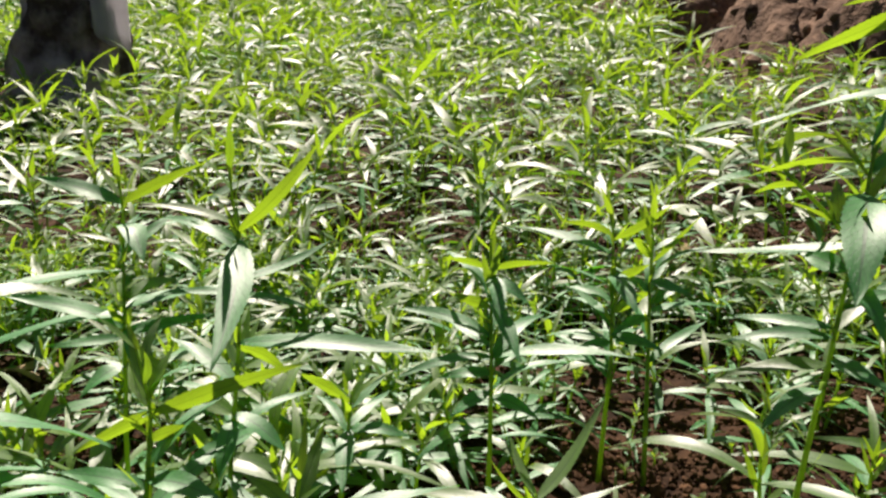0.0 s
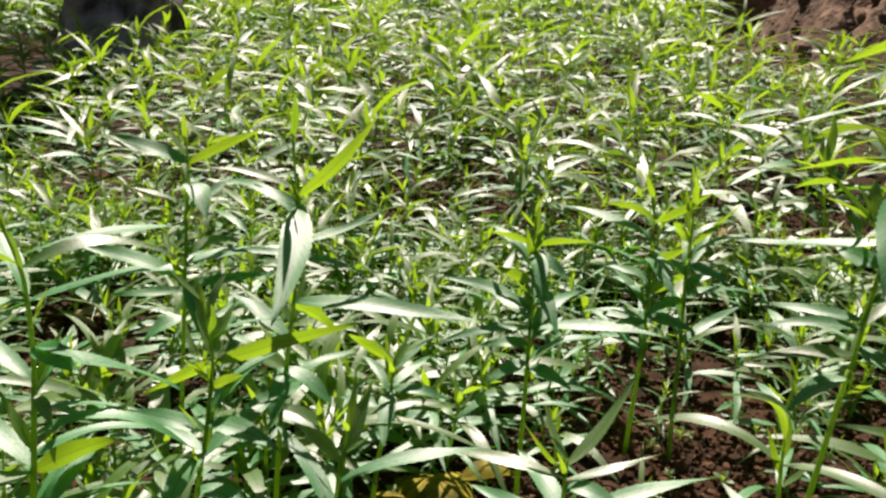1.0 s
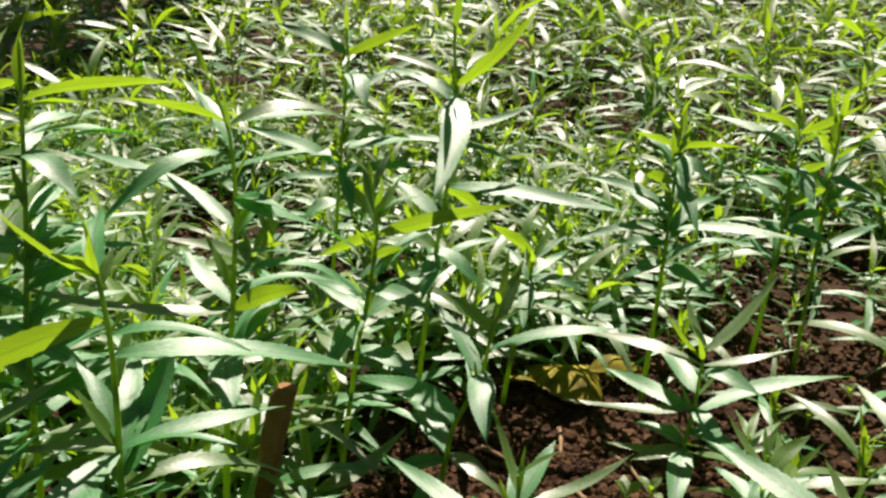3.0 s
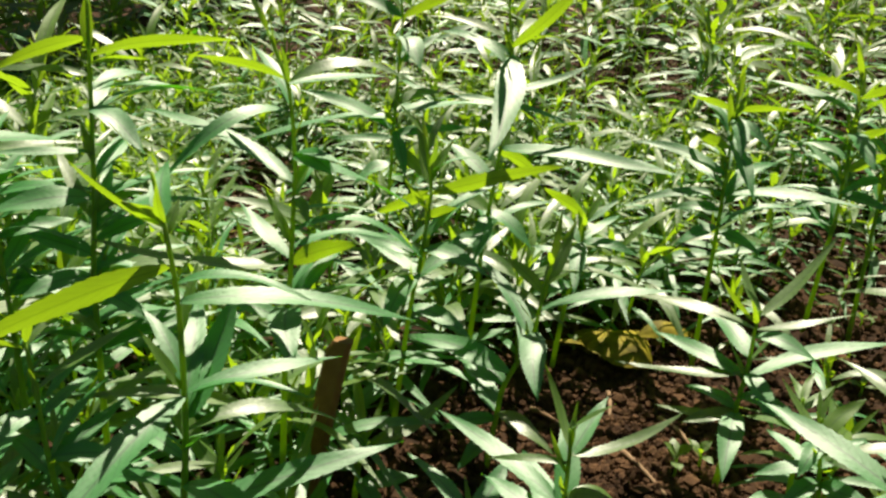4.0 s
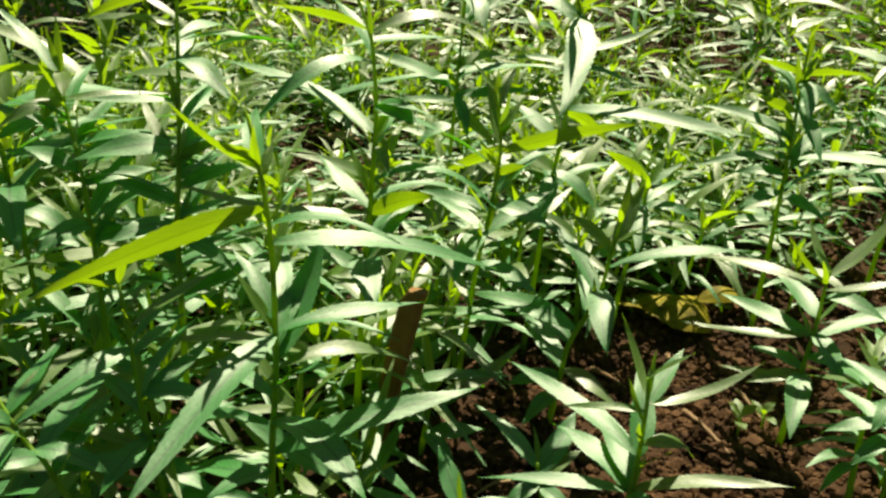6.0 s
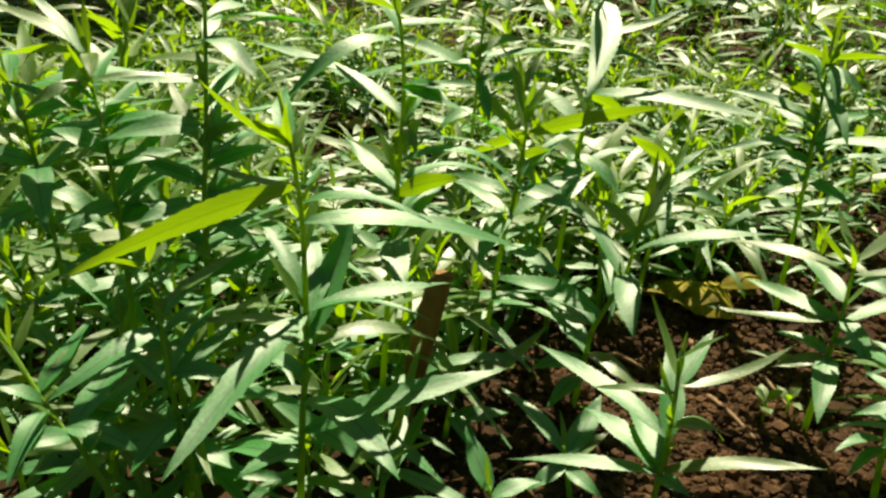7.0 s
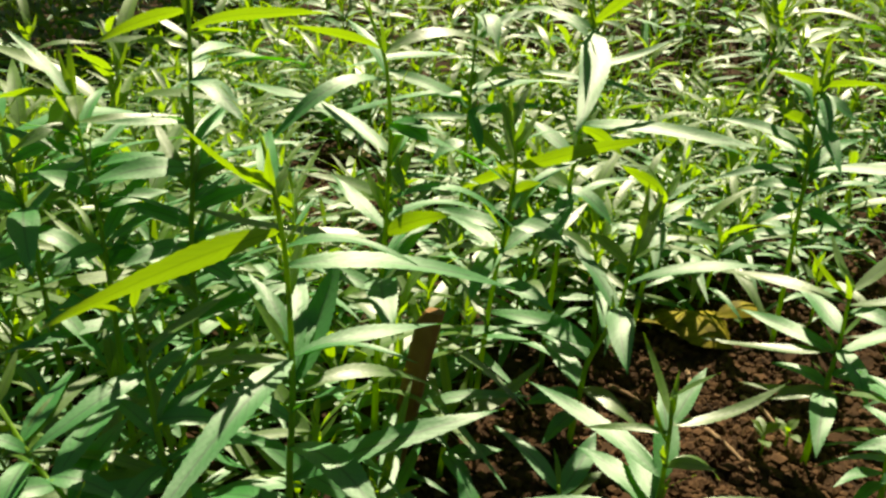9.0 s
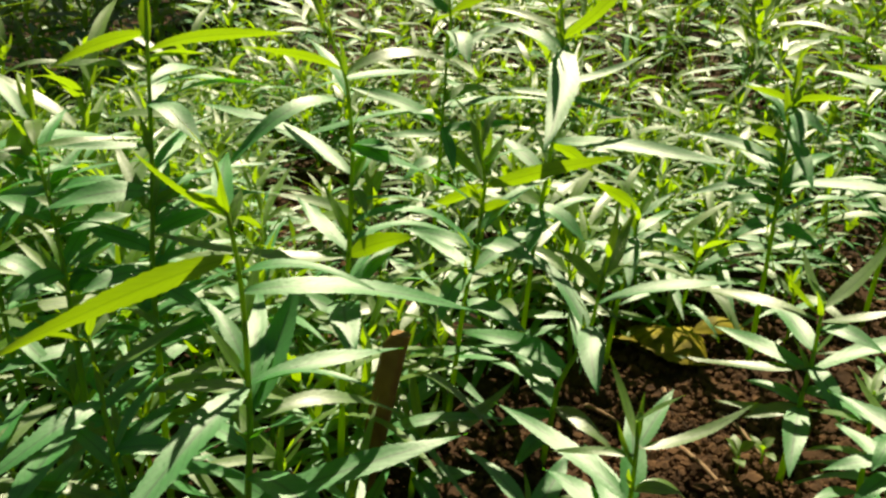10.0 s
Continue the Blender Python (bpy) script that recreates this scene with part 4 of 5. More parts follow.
leaves(plant, [
    (0.467, -179, -24, 0.078, 0.0102, 0.03, 1, 72),
    (0.422, 174, -15, 0.101, 0.0121, 0.04, 0, -8),
    (0.477, 155, -13, 0.046, 0.0058, 0.03, 1, 48),
    (0.377, -171, -24, 0.024, 0.0085, 0.1, 0, -28),
    (0.39, -5, 12, 0.037, 0.0128, 0.1, 0, 40),
    (0.339, -26, -11, 0.04, 0.0128, 0.1, 0, 36),
    (0.314, 167, -23, 0.024, 0.0086, 0.1, 0, -32),
    (0.254, 74, 40, 0.038, 0.0067, 0, 1, 28),
    (0.309, 349, 45, 0.03, 0.005, -0.01, 2, 24),
    (0.357, 264, 69, 0.033, 0.006, -0.03, 1, 18),
    (0.402, 179, 68, 0.04, 0.0072, 0, 1, 11),
    (0.446, 94, 61, 0.033, 0.0065, -0.04, 1, -31),
    (0.489, 9, 57, 0.028, 0.0041, 0.01, 1, -33),
    (0.284, 212, 47, 0.024, 0.0034, -0.04, 1, -31),
    (0.334, 127, 56, 0.032, 0.0052, 0.05, 1, 17),
    (0.38, 42, 45, 0.043, 0.0068, 0, 2, 14),
    (0.425, 317, 58, 0.026, 0.0043, 0.04, 2, -25),
    (0.468, 232, 42, 0.026, 0.0042, 0.05, 1, -20),
])
plant = seedling([(0.344, 0.486, -0.004), (0.339, 0.498, 0.071), (0.336, 0.503, 0.093), (0.332, 0.510, 0.120), (0.330, 0.513, 0.133)])
leaves(plant, [
    (0.12, 136, 29, 0.045, 0.0065, -0.03, 1, -8),
    (0.121, 41, 37, 0.038, 0.0115, 0.04, 1, 12),
    (0.117, -115, -25, 0.03, 0.011, 0.1, 0, 0),
    (0.112, -33, 3, 0.033, 0.0119, 0.1, 2, 40),
    (0.102, -165, -17, 0.043, 0.0116, 0.08, 0, -12),
    (0.093, -133, -21, 0.035, 0.0125, 0.1, 0, -4),
    (0.091, -30, 9, 0.038, 0.0138, 0.1, 0, 28),
    (0.128, 105, 45, 0.024, 0.0046, 0.02, 1, 0),
    (0.101, 46, 18, 0.04, 0.0131, 0.05, 0, 0),
    (0.097, 131, -1, 0.052, 0.0116, 0.05, 0, -12),
    (0.069, 136, 51, 0.028, 0.0048, 0.03, 2, 9),
    (0.084, 51, 57, 0.024, 0.0043, 0.04, 1, -26),
    (0.097, 326, 48, 0.017, 0.003, 0.02, 1, -25),
    (0.109, 241, 43, 0.02, 0.0038, -0.05, 1, 1),
    (0.121, 156, 68, 0.017, 0.0025, 0.01, 2, -22),
    (0.133, 71, 50, 0.022, 0.0042, 0, 1, -16),
])
plant = seedling([(0.402, 0.405, -0.004), (0.384, 0.420, 0.102), (0.378, 0.426, 0.122), (0.371, 0.431, 0.143), (0.366, 0.435, 0.161)])
leaves(plant, [
    (0.144, 145, 4, 0.101, 0.0168, 0.05, 0, -16),
    (0.149, 45, 33, 0.034, 0.0121, 0.05, 0, 0),
    (0.14, -140, -18, 0.028, 0.0102, 0.1, 0, -8),
    (0.134, -23, 19, 0.026, 0.0094, 0.1, 0, 28),
    (0.158, 119, 27, 0.033, 0.006, -0.03, 1, -8),
    (0.083, 52, 65, 0.022, 0.0041, -0.04, 2, -28),
    (0.102, 327, 71, 0.028, 0.0048, 0, 1, -9),
    (0.117, 242, 69, 0.034, 0.0066, -0.03, 1, -19),
    (0.132, 157, 64, 0.02, 0.0038, -0.03, 1, -12),
    (0.147, 72, 51, 0.024, 0.0039, 0.03, 1, -14),
    (0.161, 347, 76, 0.033, 0.0057, 0.03, 1, 12),
])
plant = seedling([(0.025, 0.457, -0.004), (0.027, 0.463, 0.030), (0.030, 0.469, 0.055)])
leaves(plant, [
    (0.052, 127, 45, 0.076, 0.0074, -0.03, 1, 0),
    (0.055, 87, 40, 0.04, 0.0053, 0, 1, 0),
    (0.05, 56, 16, 0.088, 0.0139, -0.05, 2, 8),
    (0.041, 42, 13, 0.035, 0.0091, 0.1, 0, 12),
    (0.032, -164, 6, 0.041, 0.0149, 0.08, 0, -20),
    (0.023, -30, -19, 0.041, 0.0147, 0.1, 0, 0),
    (0.035, 149, 15, 0.056, 0.0149, 0.05, 0, 0),
    (0.016, 35, 4, 0.048, 0.0168, 0.1, 0, 12),
    (0.029, 289, 66, 0.023, 0.0039, -0.03, 2, 4),
    (0.035, 204, 45, 0.022, 0.003, -0.04, 1, 24),
    (0.04, 119, 63, 0.018, 0.0029, 0, 1, 33),
    (0.045, 34, 42, 0.024, 0.0036, -0.03, 1, 30),
    (0.05, 309, 46, 0.027, 0.0044, -0.05, 2, 34),
    (0.055, 224, 43, 0.02, 0.0039, 0.03, 1, 4),
])
plant = seedling([(0.135, 0.428, -0.004), (0.131, 0.431, 0.015), (0.126, 0.435, 0.030), (0.122, 0.438, 0.044)])
leaves(plant, [
    (0.039, 153, 14, 0.069, 0.0124, 0.05, 0, 0),
    (0.037, 79, 22, 0.057, 0.017, 0.03, 0, 0),
    (0.042, 119, 39, 0.028, 0.0039, 0, 1, 0),
    (0.033, 49, 23, 0.036, 0.013, 0.06, 2, 4),
    (0.03, -125, -16, 0.033, 0.012, 0.1, 0, -12),
    (0.029, -23, -9, 0.032, 0.0114, 0.1, 0, 16),
])
plant = seedling([(0.110, 0.349, -0.004), (0.106, 0.353, 0.023), (0.101, 0.358, 0.042), (0.096, 0.362, 0.058)])
leaves(plant, [
    (0.055, 138, 33, 0.045, 0.0146, 0.02, 0, 0),
    (0.051, 42, 10, 0.035, 0.0119, 0.06, 0, 4),
    (0.044, -155, -5, 0.03, 0.0108, 0.1, 0, -20),
    (0.041, -1, 0, 0.027, 0.0098, 0.1, 0, 16),
    (0.03, 201, 55, 0.015, 0.003, 0.01, 1, 12),
    (0.037, 116, 74, 0.015, 0.0021, 0.03, 2, 23),
    (0.042, 31, 45, 0.015, 0.0027, -0.02, 1, 23),
    (0.048, 306, 45, 0.019, 0.0032, -0.02, 1, 9),
    (0.053, 221, 55, 0.015, 0.0026, -0.03, 1, 29),
    (0.058, 136, 74, 0.023, 0.0033, 0, 2, -22),
    (0.055, 139, 25, 0.045, 0.009, 0.02, 0, 0),
])
plant = seedling([(0.571, 0.586, -0.004), (0.484, 0.604, 0.292), (0.469, 0.607, 0.324), (0.455, 0.609, 0.345), (0.438, 0.611, 0.362), (0.423, 0.613, 0.377)])
leaves(plant, [
    (0.371, 158, 14, 0.028, 0.0034, 0.05, 1, 44),
    (0.374, 113, 71, 0.02, 0.0037, 0.02, 1, 0),
    (0.367, 170, -14, 0.026, 0.0051, 0.1, 1, 56),
    (0.346, 153, 18, 0.03, 0.0038, 0.04, 1, 52),
    (0.345, 85, 59, 0.028, 0.01, 0.03, 2, 0),
    (0.335, -170, -32, 0.025, 0.0076, 0.1, 1, 80),
    (0.196, 138, 59, 0.028, 0.0042, -0.02, 2, 14),
    (0.239, 53, 51, 0.039, 0.0075, -0.01, 1, 34),
    (0.276, 328, 72, 0.041, 0.0062, -0.03, 1, -33),
    (0.311, 243, 72, 0.025, 0.0048, 0, 1, 2),
    (0.345, 158, 61, 0.03, 0.0047, 0.03, 1, -14),
    (0.377, 73, 66, 0.033, 0.0058, 0.03, 2, 10),
])
plant = seedling([(0.328, 0.528, -0.004), (0.325, 0.534, 0.040), (0.323, 0.539, 0.080), (0.320, 0.544, 0.126)])
leaves(plant, [
    (0.101, 134, -23, 0.06, 0.012, 0.06, 2, 0),
    (0.078, 134, -32, 0.06, 0.012, 0.08, 2, 0),
    (0.065, 133, -30, 0.065, 0.013, 0.06, 0, 0),
    (0.051, -132, 5, 0.05, 0.01, 0.08, 0, 0),
    (0.086, -65, 16, 0.05, 0.01, 0.08, 0, 0),
    (0.049, -65, 18, 0.05, 0.01, 0.1, 0, 0),
    (0.116, 63, 0, 0.05, 0.0075, 0.04, 2, 0),
    (0.044, -119, -4, 0.045, 0.009, 0.08, 0, 0),
    (0.123, 110, 8, 0.03, 0.006, 0.02, 1, 0),
    (0.123, 78, 19, 0.03, 0.006, 0.02, 1, 0),
    (0.102, 110, -14, 0.05, 0.01, 0.05, 0, 0),
    (0.079, 62, -5, 0.06, 0.0106, 0.05, 0, 0),
])


# ---- the field: seedlings of a few growths, repeated ----
def growth(seed, seg=7, across=2, h=0.2, leaf=1.15, lean=20):
    """Stem and leaves of one seedling of height h: a list of (kind, verts, faces, uv)."""
    r = np.random.default_rng(seed)
    bend = (r.uniform(-0.03, 0.03, 2) + (0, 0.02)) * h * 5
    line = [Vector((bend[0] * u * u, bend[1] * u * u, h * u)) for u in np.linspace(-0.03, 1, 5)]
    out = [(3, *tube(line, [0.0022, 0.002, 0.0018, 0.0015, 0.0008], 5), None)]
    n = int(r.integers(12, 16) * (1 if h > 0.15 else 0.75))
    az = r.uniform(0, 360)
    for i in range(n):
        u = 0.12 + 0.88 * ((i - i % 2) / (n - 1)) ** 0.9
        az += (180 if i % 2 else 90) + r.uniform(-14, 14)
        big = math.sin(math.pi * min(1, max(0.08, 1.05 - u)) ** 0.62)
        length = (0.036 + 0.078 * big) * leaf * r.uniform(0.8, 1.2)
        rise = -4 + 34 * max(0, u - 0.65) / 0.35 + r.uniform(-16, 16)
        age = 1 if u > 0.86 else (2 if u > 0.76 or r.random() < 0.18 else 0)
        width = length * (0.092 if u > 0.86 else 0.107) * r.uniform(0.85, 1.3)
        v, f, uv = blade(length, width, r.uniform(0.04, 0.16), seg, across, r)
        node = Vector((bend[0] * u * u, bend[1] * u * u, h * u))
        m = np.array(Matrix.Translation(node) @ pose(0, 0, 0, 0, -rise, az) @ pose(0, 0, 0, r.uniform(-lean, lean)))
        v = np.asarray(v) @ m[:3, :3].T + m[:3, 3]
        out.append((age, v, f, uv))
    for i in range(7):   # small upright leaves in the axils and at the tip
        u = 0.62 + 0.38 * (i / 6) ** 0.8
        az += 137.5
        length = leaf * r.uniform(0.026, 0.046)
        v, f, uv = blade(length, length * r.uniform(0.13, 0.19), r.uniform(-0.06, 0.06), max(4, seg - 2), 2, r)
        node = Vector((bend[0] * u * u, bend[1] * u * u, h * u))
        m = np.array(Matrix.Translation(node) @ pose(0, 0, 0, 0, -r.uniform(38, 74), az) @ pose(0, 0, 0, r.uniform(-35, 35)))
        out.append((1, np.asarray(v) @ m[:3, :3].T + m[:3, 3], f, uv))
    return out


def tall(x, y):
    """How high the seedlings stand at a place."""
    return 0.185 + 0.035 * noise.noise((x * 1.3, y * 1.3, 7.0)) - 0.045 * max(0, min(1, (x + 0.02) / 0.3)) * max(0, min(1, (1.1 - y) / 0.4)) + 0.012 * max(0, y - 1.5)


def bare(x, y):
    """Whether the soil is left bare at a place."""
    if ((x - 0.225) / 0.095) ** 2 + ((y - 0.60) / 0.17) ** 2 < 1:
        return True
    if ((x - 0.12) / 0.075) ** 2 + ((y - 0.46) / 0.13) ** 2 < 1 or ((x - 0.05) / 0.05) ** 2 + ((y - 0.40) / 0.05) ** 2 < 1:
        return True
    if ((x - 0.80) / 0.17) ** 2 + ((y - 1.92) / 0.24) ** 2 < 1:
        return True
    if ((x - 0.165) / 0.06) ** 2 + ((y - 0.715) / 0.07) ** 2 < 1:
        return True
    if ((x + 0.40) / 0.09) ** 2 + ((y - 2.75) / 0.20) ** 2 < 1:
        return True
    if ((x + 0.33) / 0.09) ** 2 + ((y - 0.95) / 0.14) ** 2 < 1:
        return True
    return ((x + 0.15) / 0.08) ** 2 + ((y - 0.78) / 0.10) ** 2 < 1 or ((x - 0.02) / 0.07) ** 2 + ((y - 1.0) / 0.08) ** 2 < 1


def on_bank(x, y):
    return bank_height(x, y) > -0.30


def scatter(count, x0, x1, y0, y1, gap, keep, seed):
    r = np.random.default_rng(seed)
    got, cells = [], {}
    for _ in range(count * 40):
        if len(got) >= count:
            break
        x, y = r.uniform(x0, x1), r.uniform(y0, y1)
        if not keep(x, y) or bare(x, y):
            continue
        c = (int(x // gap), int(y // gap))
        if any((x - a) ** 2 + (y - b) ** 2 < gap * gap for i in (-1, 0, 1) for j in (-1, 0, 1) for a, b in cells.get((c[0] + i, c[1] + j), ())):
            continue
        cells.setdefault(c, []).append((x, y))
        got.append((x, y))
    return got


def in_view(x, y):
    """Inside the wedge of ground that the walk passes over."""
    return 0.13 - 1.25 * (min(y, 2.2) + 0.04) - 0.8 * max(0, y - 2.2) < x < 0.30 + 0.48 * (y + 0.1)


def clear(x, y):
    return all((x - a) ** 2 + (y - b) ** 2 > 0.030 ** 2 for a, b in STEMS)


near_r = np.random.default_rng(21)
models = []
for k in range(16):
    root = new("seedling")
    tagged(root, LABEL, "plant", "field of herb seedlings")
    for age, v, f, uv in (growth(100 + k, 9, 4) if k < 9 else growth(100 + k, 9, 4, 0.10, 0.9)):
        part("stem" if age == 3 else "leaf", mesh("stem" if age == 3 else "leaf", v, f, uv), stem_mat if age == 3 else leaf_mats[age], root)
    models.append(root)

NEAR_Y = 1.45
spots = scatter(285, -0.95, 1.0, 0.22, NEAR_Y, 0.046, lambda x, y: in_view(x, y) and clear(x, y) and (y > 0.66 or (x < 0.07 and y > 0.36) or (x < -0.08 and y > 0.27)) and (x < 0.20 or y > 1.25 or (x * 977 + y * 613) % 1 < 0.10), 31)
used = set()
for x, y in spots:
    low = y < 0.82 + 0.1 * near_r.random() and (x > -0.10 or y < 0.40)
    k = int(near_r.integers(9, 16) if low else near_r.integers(0, 9))
    size = near_r.uniform(0.7, 1.2) if low else tall(x, y) / 0.2 * near_r.uniform(0.62, 1.12)
    m = Matrix.Translation((x, y, lie(x, y) - 0.002)) @ pose(0, 0, 0, near_r.uniform(-7, 7), near_r.uniform(-7, 7), near_r.uniform(0, 360)) @ Matrix.Scale(size, 4)
    if k not in used:
        models[k].matrix_basis = m
        used.add(k)
    else:
        copy_thing(models[k], m)


for x, y in scatter(16, -0.62, -0.05, 0.42, 0.74, 0.075, lambda x, y: in_view(x, y) and clear(x, y), 57):   # taller ones on the denser side
    m = Matrix.Translation((x, y, lie(x, y) - 0.002)) @ pose(0, 0, 0, near_r.uniform(-6, 6), near_r.uniform(-6, 6), near_r.uniform(0, 360)) @ Matrix.Scale(near_r.uniform(1.0, 1.3), 4)
    copy_thing(models[int(near_r.integers(0, 9))], m)
for x, y, size, turn in ((0.352, 0.575, 0.8, 20), (0.415, 0.625, 0.8, 140)):
    copy_thing(models[10 + int(turn) % 5], Matrix.Translation((x, y, lie(x, y) - 0.002)) @ pose(0, 0, 0, 4, -3, turn) @ Matrix.Scale(size, 4))


def far_field():
    """The rest of the field, too many to count."""
    r = np.random.default_rng(41)
    forms = [growth(300 + k, 5, 2, leaf=1.32, lean=28) for k in range(9)] + [growth(320 + k, 7, 2, 0.085, 0.9) for k in range(6)]
    forms += [growth(340 + k, 3, 2, leaf=1.15, lean=35) for k in range(4)]
    packed = []
    for g in forms:
        for age in range(4):
            vs, fs, us, k = [np.zeros((0, 3))], [np.zeros((0, 4), int)], [np.zeros((0, 2))], 0
            for a, v, f, uv in g:
                if a != age:
                    continue
                v = np.array([tuple(p) for p in v])
                if age == 3:
                    f, uv = [q for q in f if len(q) == 4], np.zeros((len(v), 2))
                vs.append(v), fs.append(np.array(f) + k), us.append(np.array(uv))
                k += len(v)
            packed.append((np.concatenate(vs), np.concatenate(fs), np.concatenate(us)))
    spots = scatter(2300, -5.2, 4.2, 0.30, 7.4, 0.064, lambda x, y: in_view(x, y) and (y > NEAR_Y or x < -0.95) and not on_bank(x, y) and ((x + 1.82) / 0.42) ** 2 + ((y - 3.34) / 0.60) ** 2 > 1, 51)
    spots += scatter(420, -1.0, 0.9, 0.24, NEAR_Y, 0.034, lambda x, y: in_view(x, y) and clear(x, y) and (x < 0.07 and y > 0.34 or x < -0.08 or y > 0.8 or (x > 0.36 and y > 0.5)) and (x < 0.20 or y > 1.25 or (x * 977 + y * 613) % 1 < 0.14), 52)
    inner = len(spots)
    spots += scatter(1950, -3.6, 2.8, -2.2, 6.2, 0.115, lambda x, y: not any(in_view(x + d, y) for d in (-0.14, 0, 0.14)) and not on_bank(x, y) and (x - 0.3) ** 2 + (y - 0.1) ** 2 > 0.16 and ((x + 1.82) / 0.42) ** 2 + ((y - 3.34) / 0.60) ** 2 > 1, 53)
    lists = [([], [], []) for _ in range(4)]
    counts = [0] * 4
    for i, (x, y) in enumerate(spots):
        size = tall(x, y) / 0.2 * r.uniform(0.6, 1.2) * (1 + 0.22 * max(0, y - 4.2))
        far = y > NEAR_Y or x < -0.95
        g = int(r.integers(9) if far else r.integers(9, 15))
        if i >= inner:
            g, size = int(r.integers(15, 19)), 0.95 * r.uniform(0.7, 1.15)
        elif not far:
            size = r.uniform(0.7, 1.15)
        m = np.array(Matrix.Translation((x, y, lie(x, y) - 0.002)) @ pose(0, 0, 0, r.uniform(-8, 8), r.uniform(-8, 8), r.uniform(0, 360)) @ Matrix.Scale(size, 4))
        for age in range(4):
            v, f, u = packed[g * 4 + age]
            lists[age][0].append(v @ m[:3, :3].T + m[:3, 3])
            lists[age][1].append(f + counts[age])
            lists[age][2].append(u)
            counts[age] += len(v)
    names = ("grown_leaves", "young_leaves", "half_grown_leaves", "stems")
    root = new("seedling_field")
    tagged(root, "dense far field of green narrow-leaved herb seedlings", "plants", kind="stuff")
    for age in range(4):
        v, f, u = (np.concatenate(q) for q in lists[age])
        tagged(part(names[age], mesh(names[age], v, f, u), stem_mat if age == 3 else field_mats[age], root), kind="stuff")


far_field()


# ---- things on the ground ----
def solid_of(line, halves, thick, mat, name, label, category, parent=None):
    """A flat bar along a line with half widths across x, and a thickness across y."""
    verts, faces = [], []
    for p, hw in zip(line, halves):
        p = Vector(p)
        for dx, dy in ((-1, -0.5), (-0.7, -1), (0.7, -1), (1, -0.5), (1, 0.5), (0.7, 1), (-0.7, 1), (-1, 0.5)):
            verts.append(p + Vector((dx * hw, dy * thick, 0)))
    n = len(line)
    for i in range(n - 1):
        for k in range(8):
            k2 = (k + 1) % 8
            faces.append((i * 8 + k, i * 8 + k2, (i + 1) * 8 + k2, (i + 1) * 8 + k))
    faces += [tuple(range(8))[::-1], tuple((n - 1) * 8 + k for k in range(8))]
    ob = part(name, mesh(name, verts, faces, smooth=False), mat)
    return tagged(ob, label, category)


solid_of([(-0.010, 0.437, -0.02), (-0.001, 0.438, 0.03), (0.007, 0.440, 0.068), (0.016, 0.442, 0.115), (0.022, 0.444, 0.143), (0.026, 0.445, 0.152)],
         [0.0070, 0.0076, 0.0082, 0.0086, 0.0084, 0.0066], 0.004, stake_mat, "stake", "short flat brown wooden stake leaning in the soil", "stake")


def twig(points, radius, label="dry pale brown twig lying on the soil"):
    pts = smooth_line([(x, y, lie(x, y) + z) for x, y, z in points], 4)
    n = len(pts)
    v, f = tube(pts, [radius * (1 - 0.5 * i / n) * (1 + 0.15 * math.sin(i * 2.3)) for i in range(n)], 6)
    tagged(part("twig", mesh("twig", v, f), twig_mat), label, "twig", "dry twigs")


twig([(0.201, 0.602, 0.004), (0.216, 0.586, 0.006), (0.231, 0.572, 0.004), (0.243, 0.560, 0.003)], 0.0024)
twig([(0.222, 0.664, 0.004), (0.238, 0.650, 0.007), (0.252, 0.634, 0.005), (0.263, 0.622, 0.003)], 0.0022)
twig([(0.113, 0.634, 0.005), (0.130, 0.627, 0.008), (0.150, 0.619, 0.004)], 0.0025)
twig([(0.172, 0.690, 0.004), (0.178, 0.668, 0.006), (0.181, 0.650, 0.004)], 0.0024)
twig([(0.100, 0.452, 0.003), (0.090, 0.440, 0.006), (0.082, 0.424, 0.004)], 0.0016)
twig([(0.58, 1.60, 0.006), (0.66, 1.66, 0.02), (0.74, 1.69, 0.03), (0.83, 1.76, 0.02)], 0.0035)
twig([(0.86, 1.95, 0.006), (0.90, 1.80, 0.03), (0.96, 1.68, 0.02)], 0.0035)


def fallen_leaf(x, y, az, length, width, mat, label, arch=0.12, tilt=8, lift=0.006):
    r = np.random.default_rng(int(abs(x * 1000) + abs(y * 100)))
    v, f, uv = blade(length, width, arch, 16, 6, r, serrate=0.02, peak=1.0, fold=-0.25)
    v = [*v, *[(a, b, c - 0.0008) for a, b, c in v]]
    k = len(v) // 2
    f = [*f, *[tuple(i + k for i in q)[::-1] for q in f]]
    ob = part("fallen_leaf", mesh("fallen_leaf", v, f, [*uv, *uv]), mat)
    ob.matrix_basis = Matrix.Translation((x, y, lie(x, y) + lift)) @ pose(0, 0, 0, tilt, -4, az)
    tagged(ob, label, "leaf", "fallen leaves")


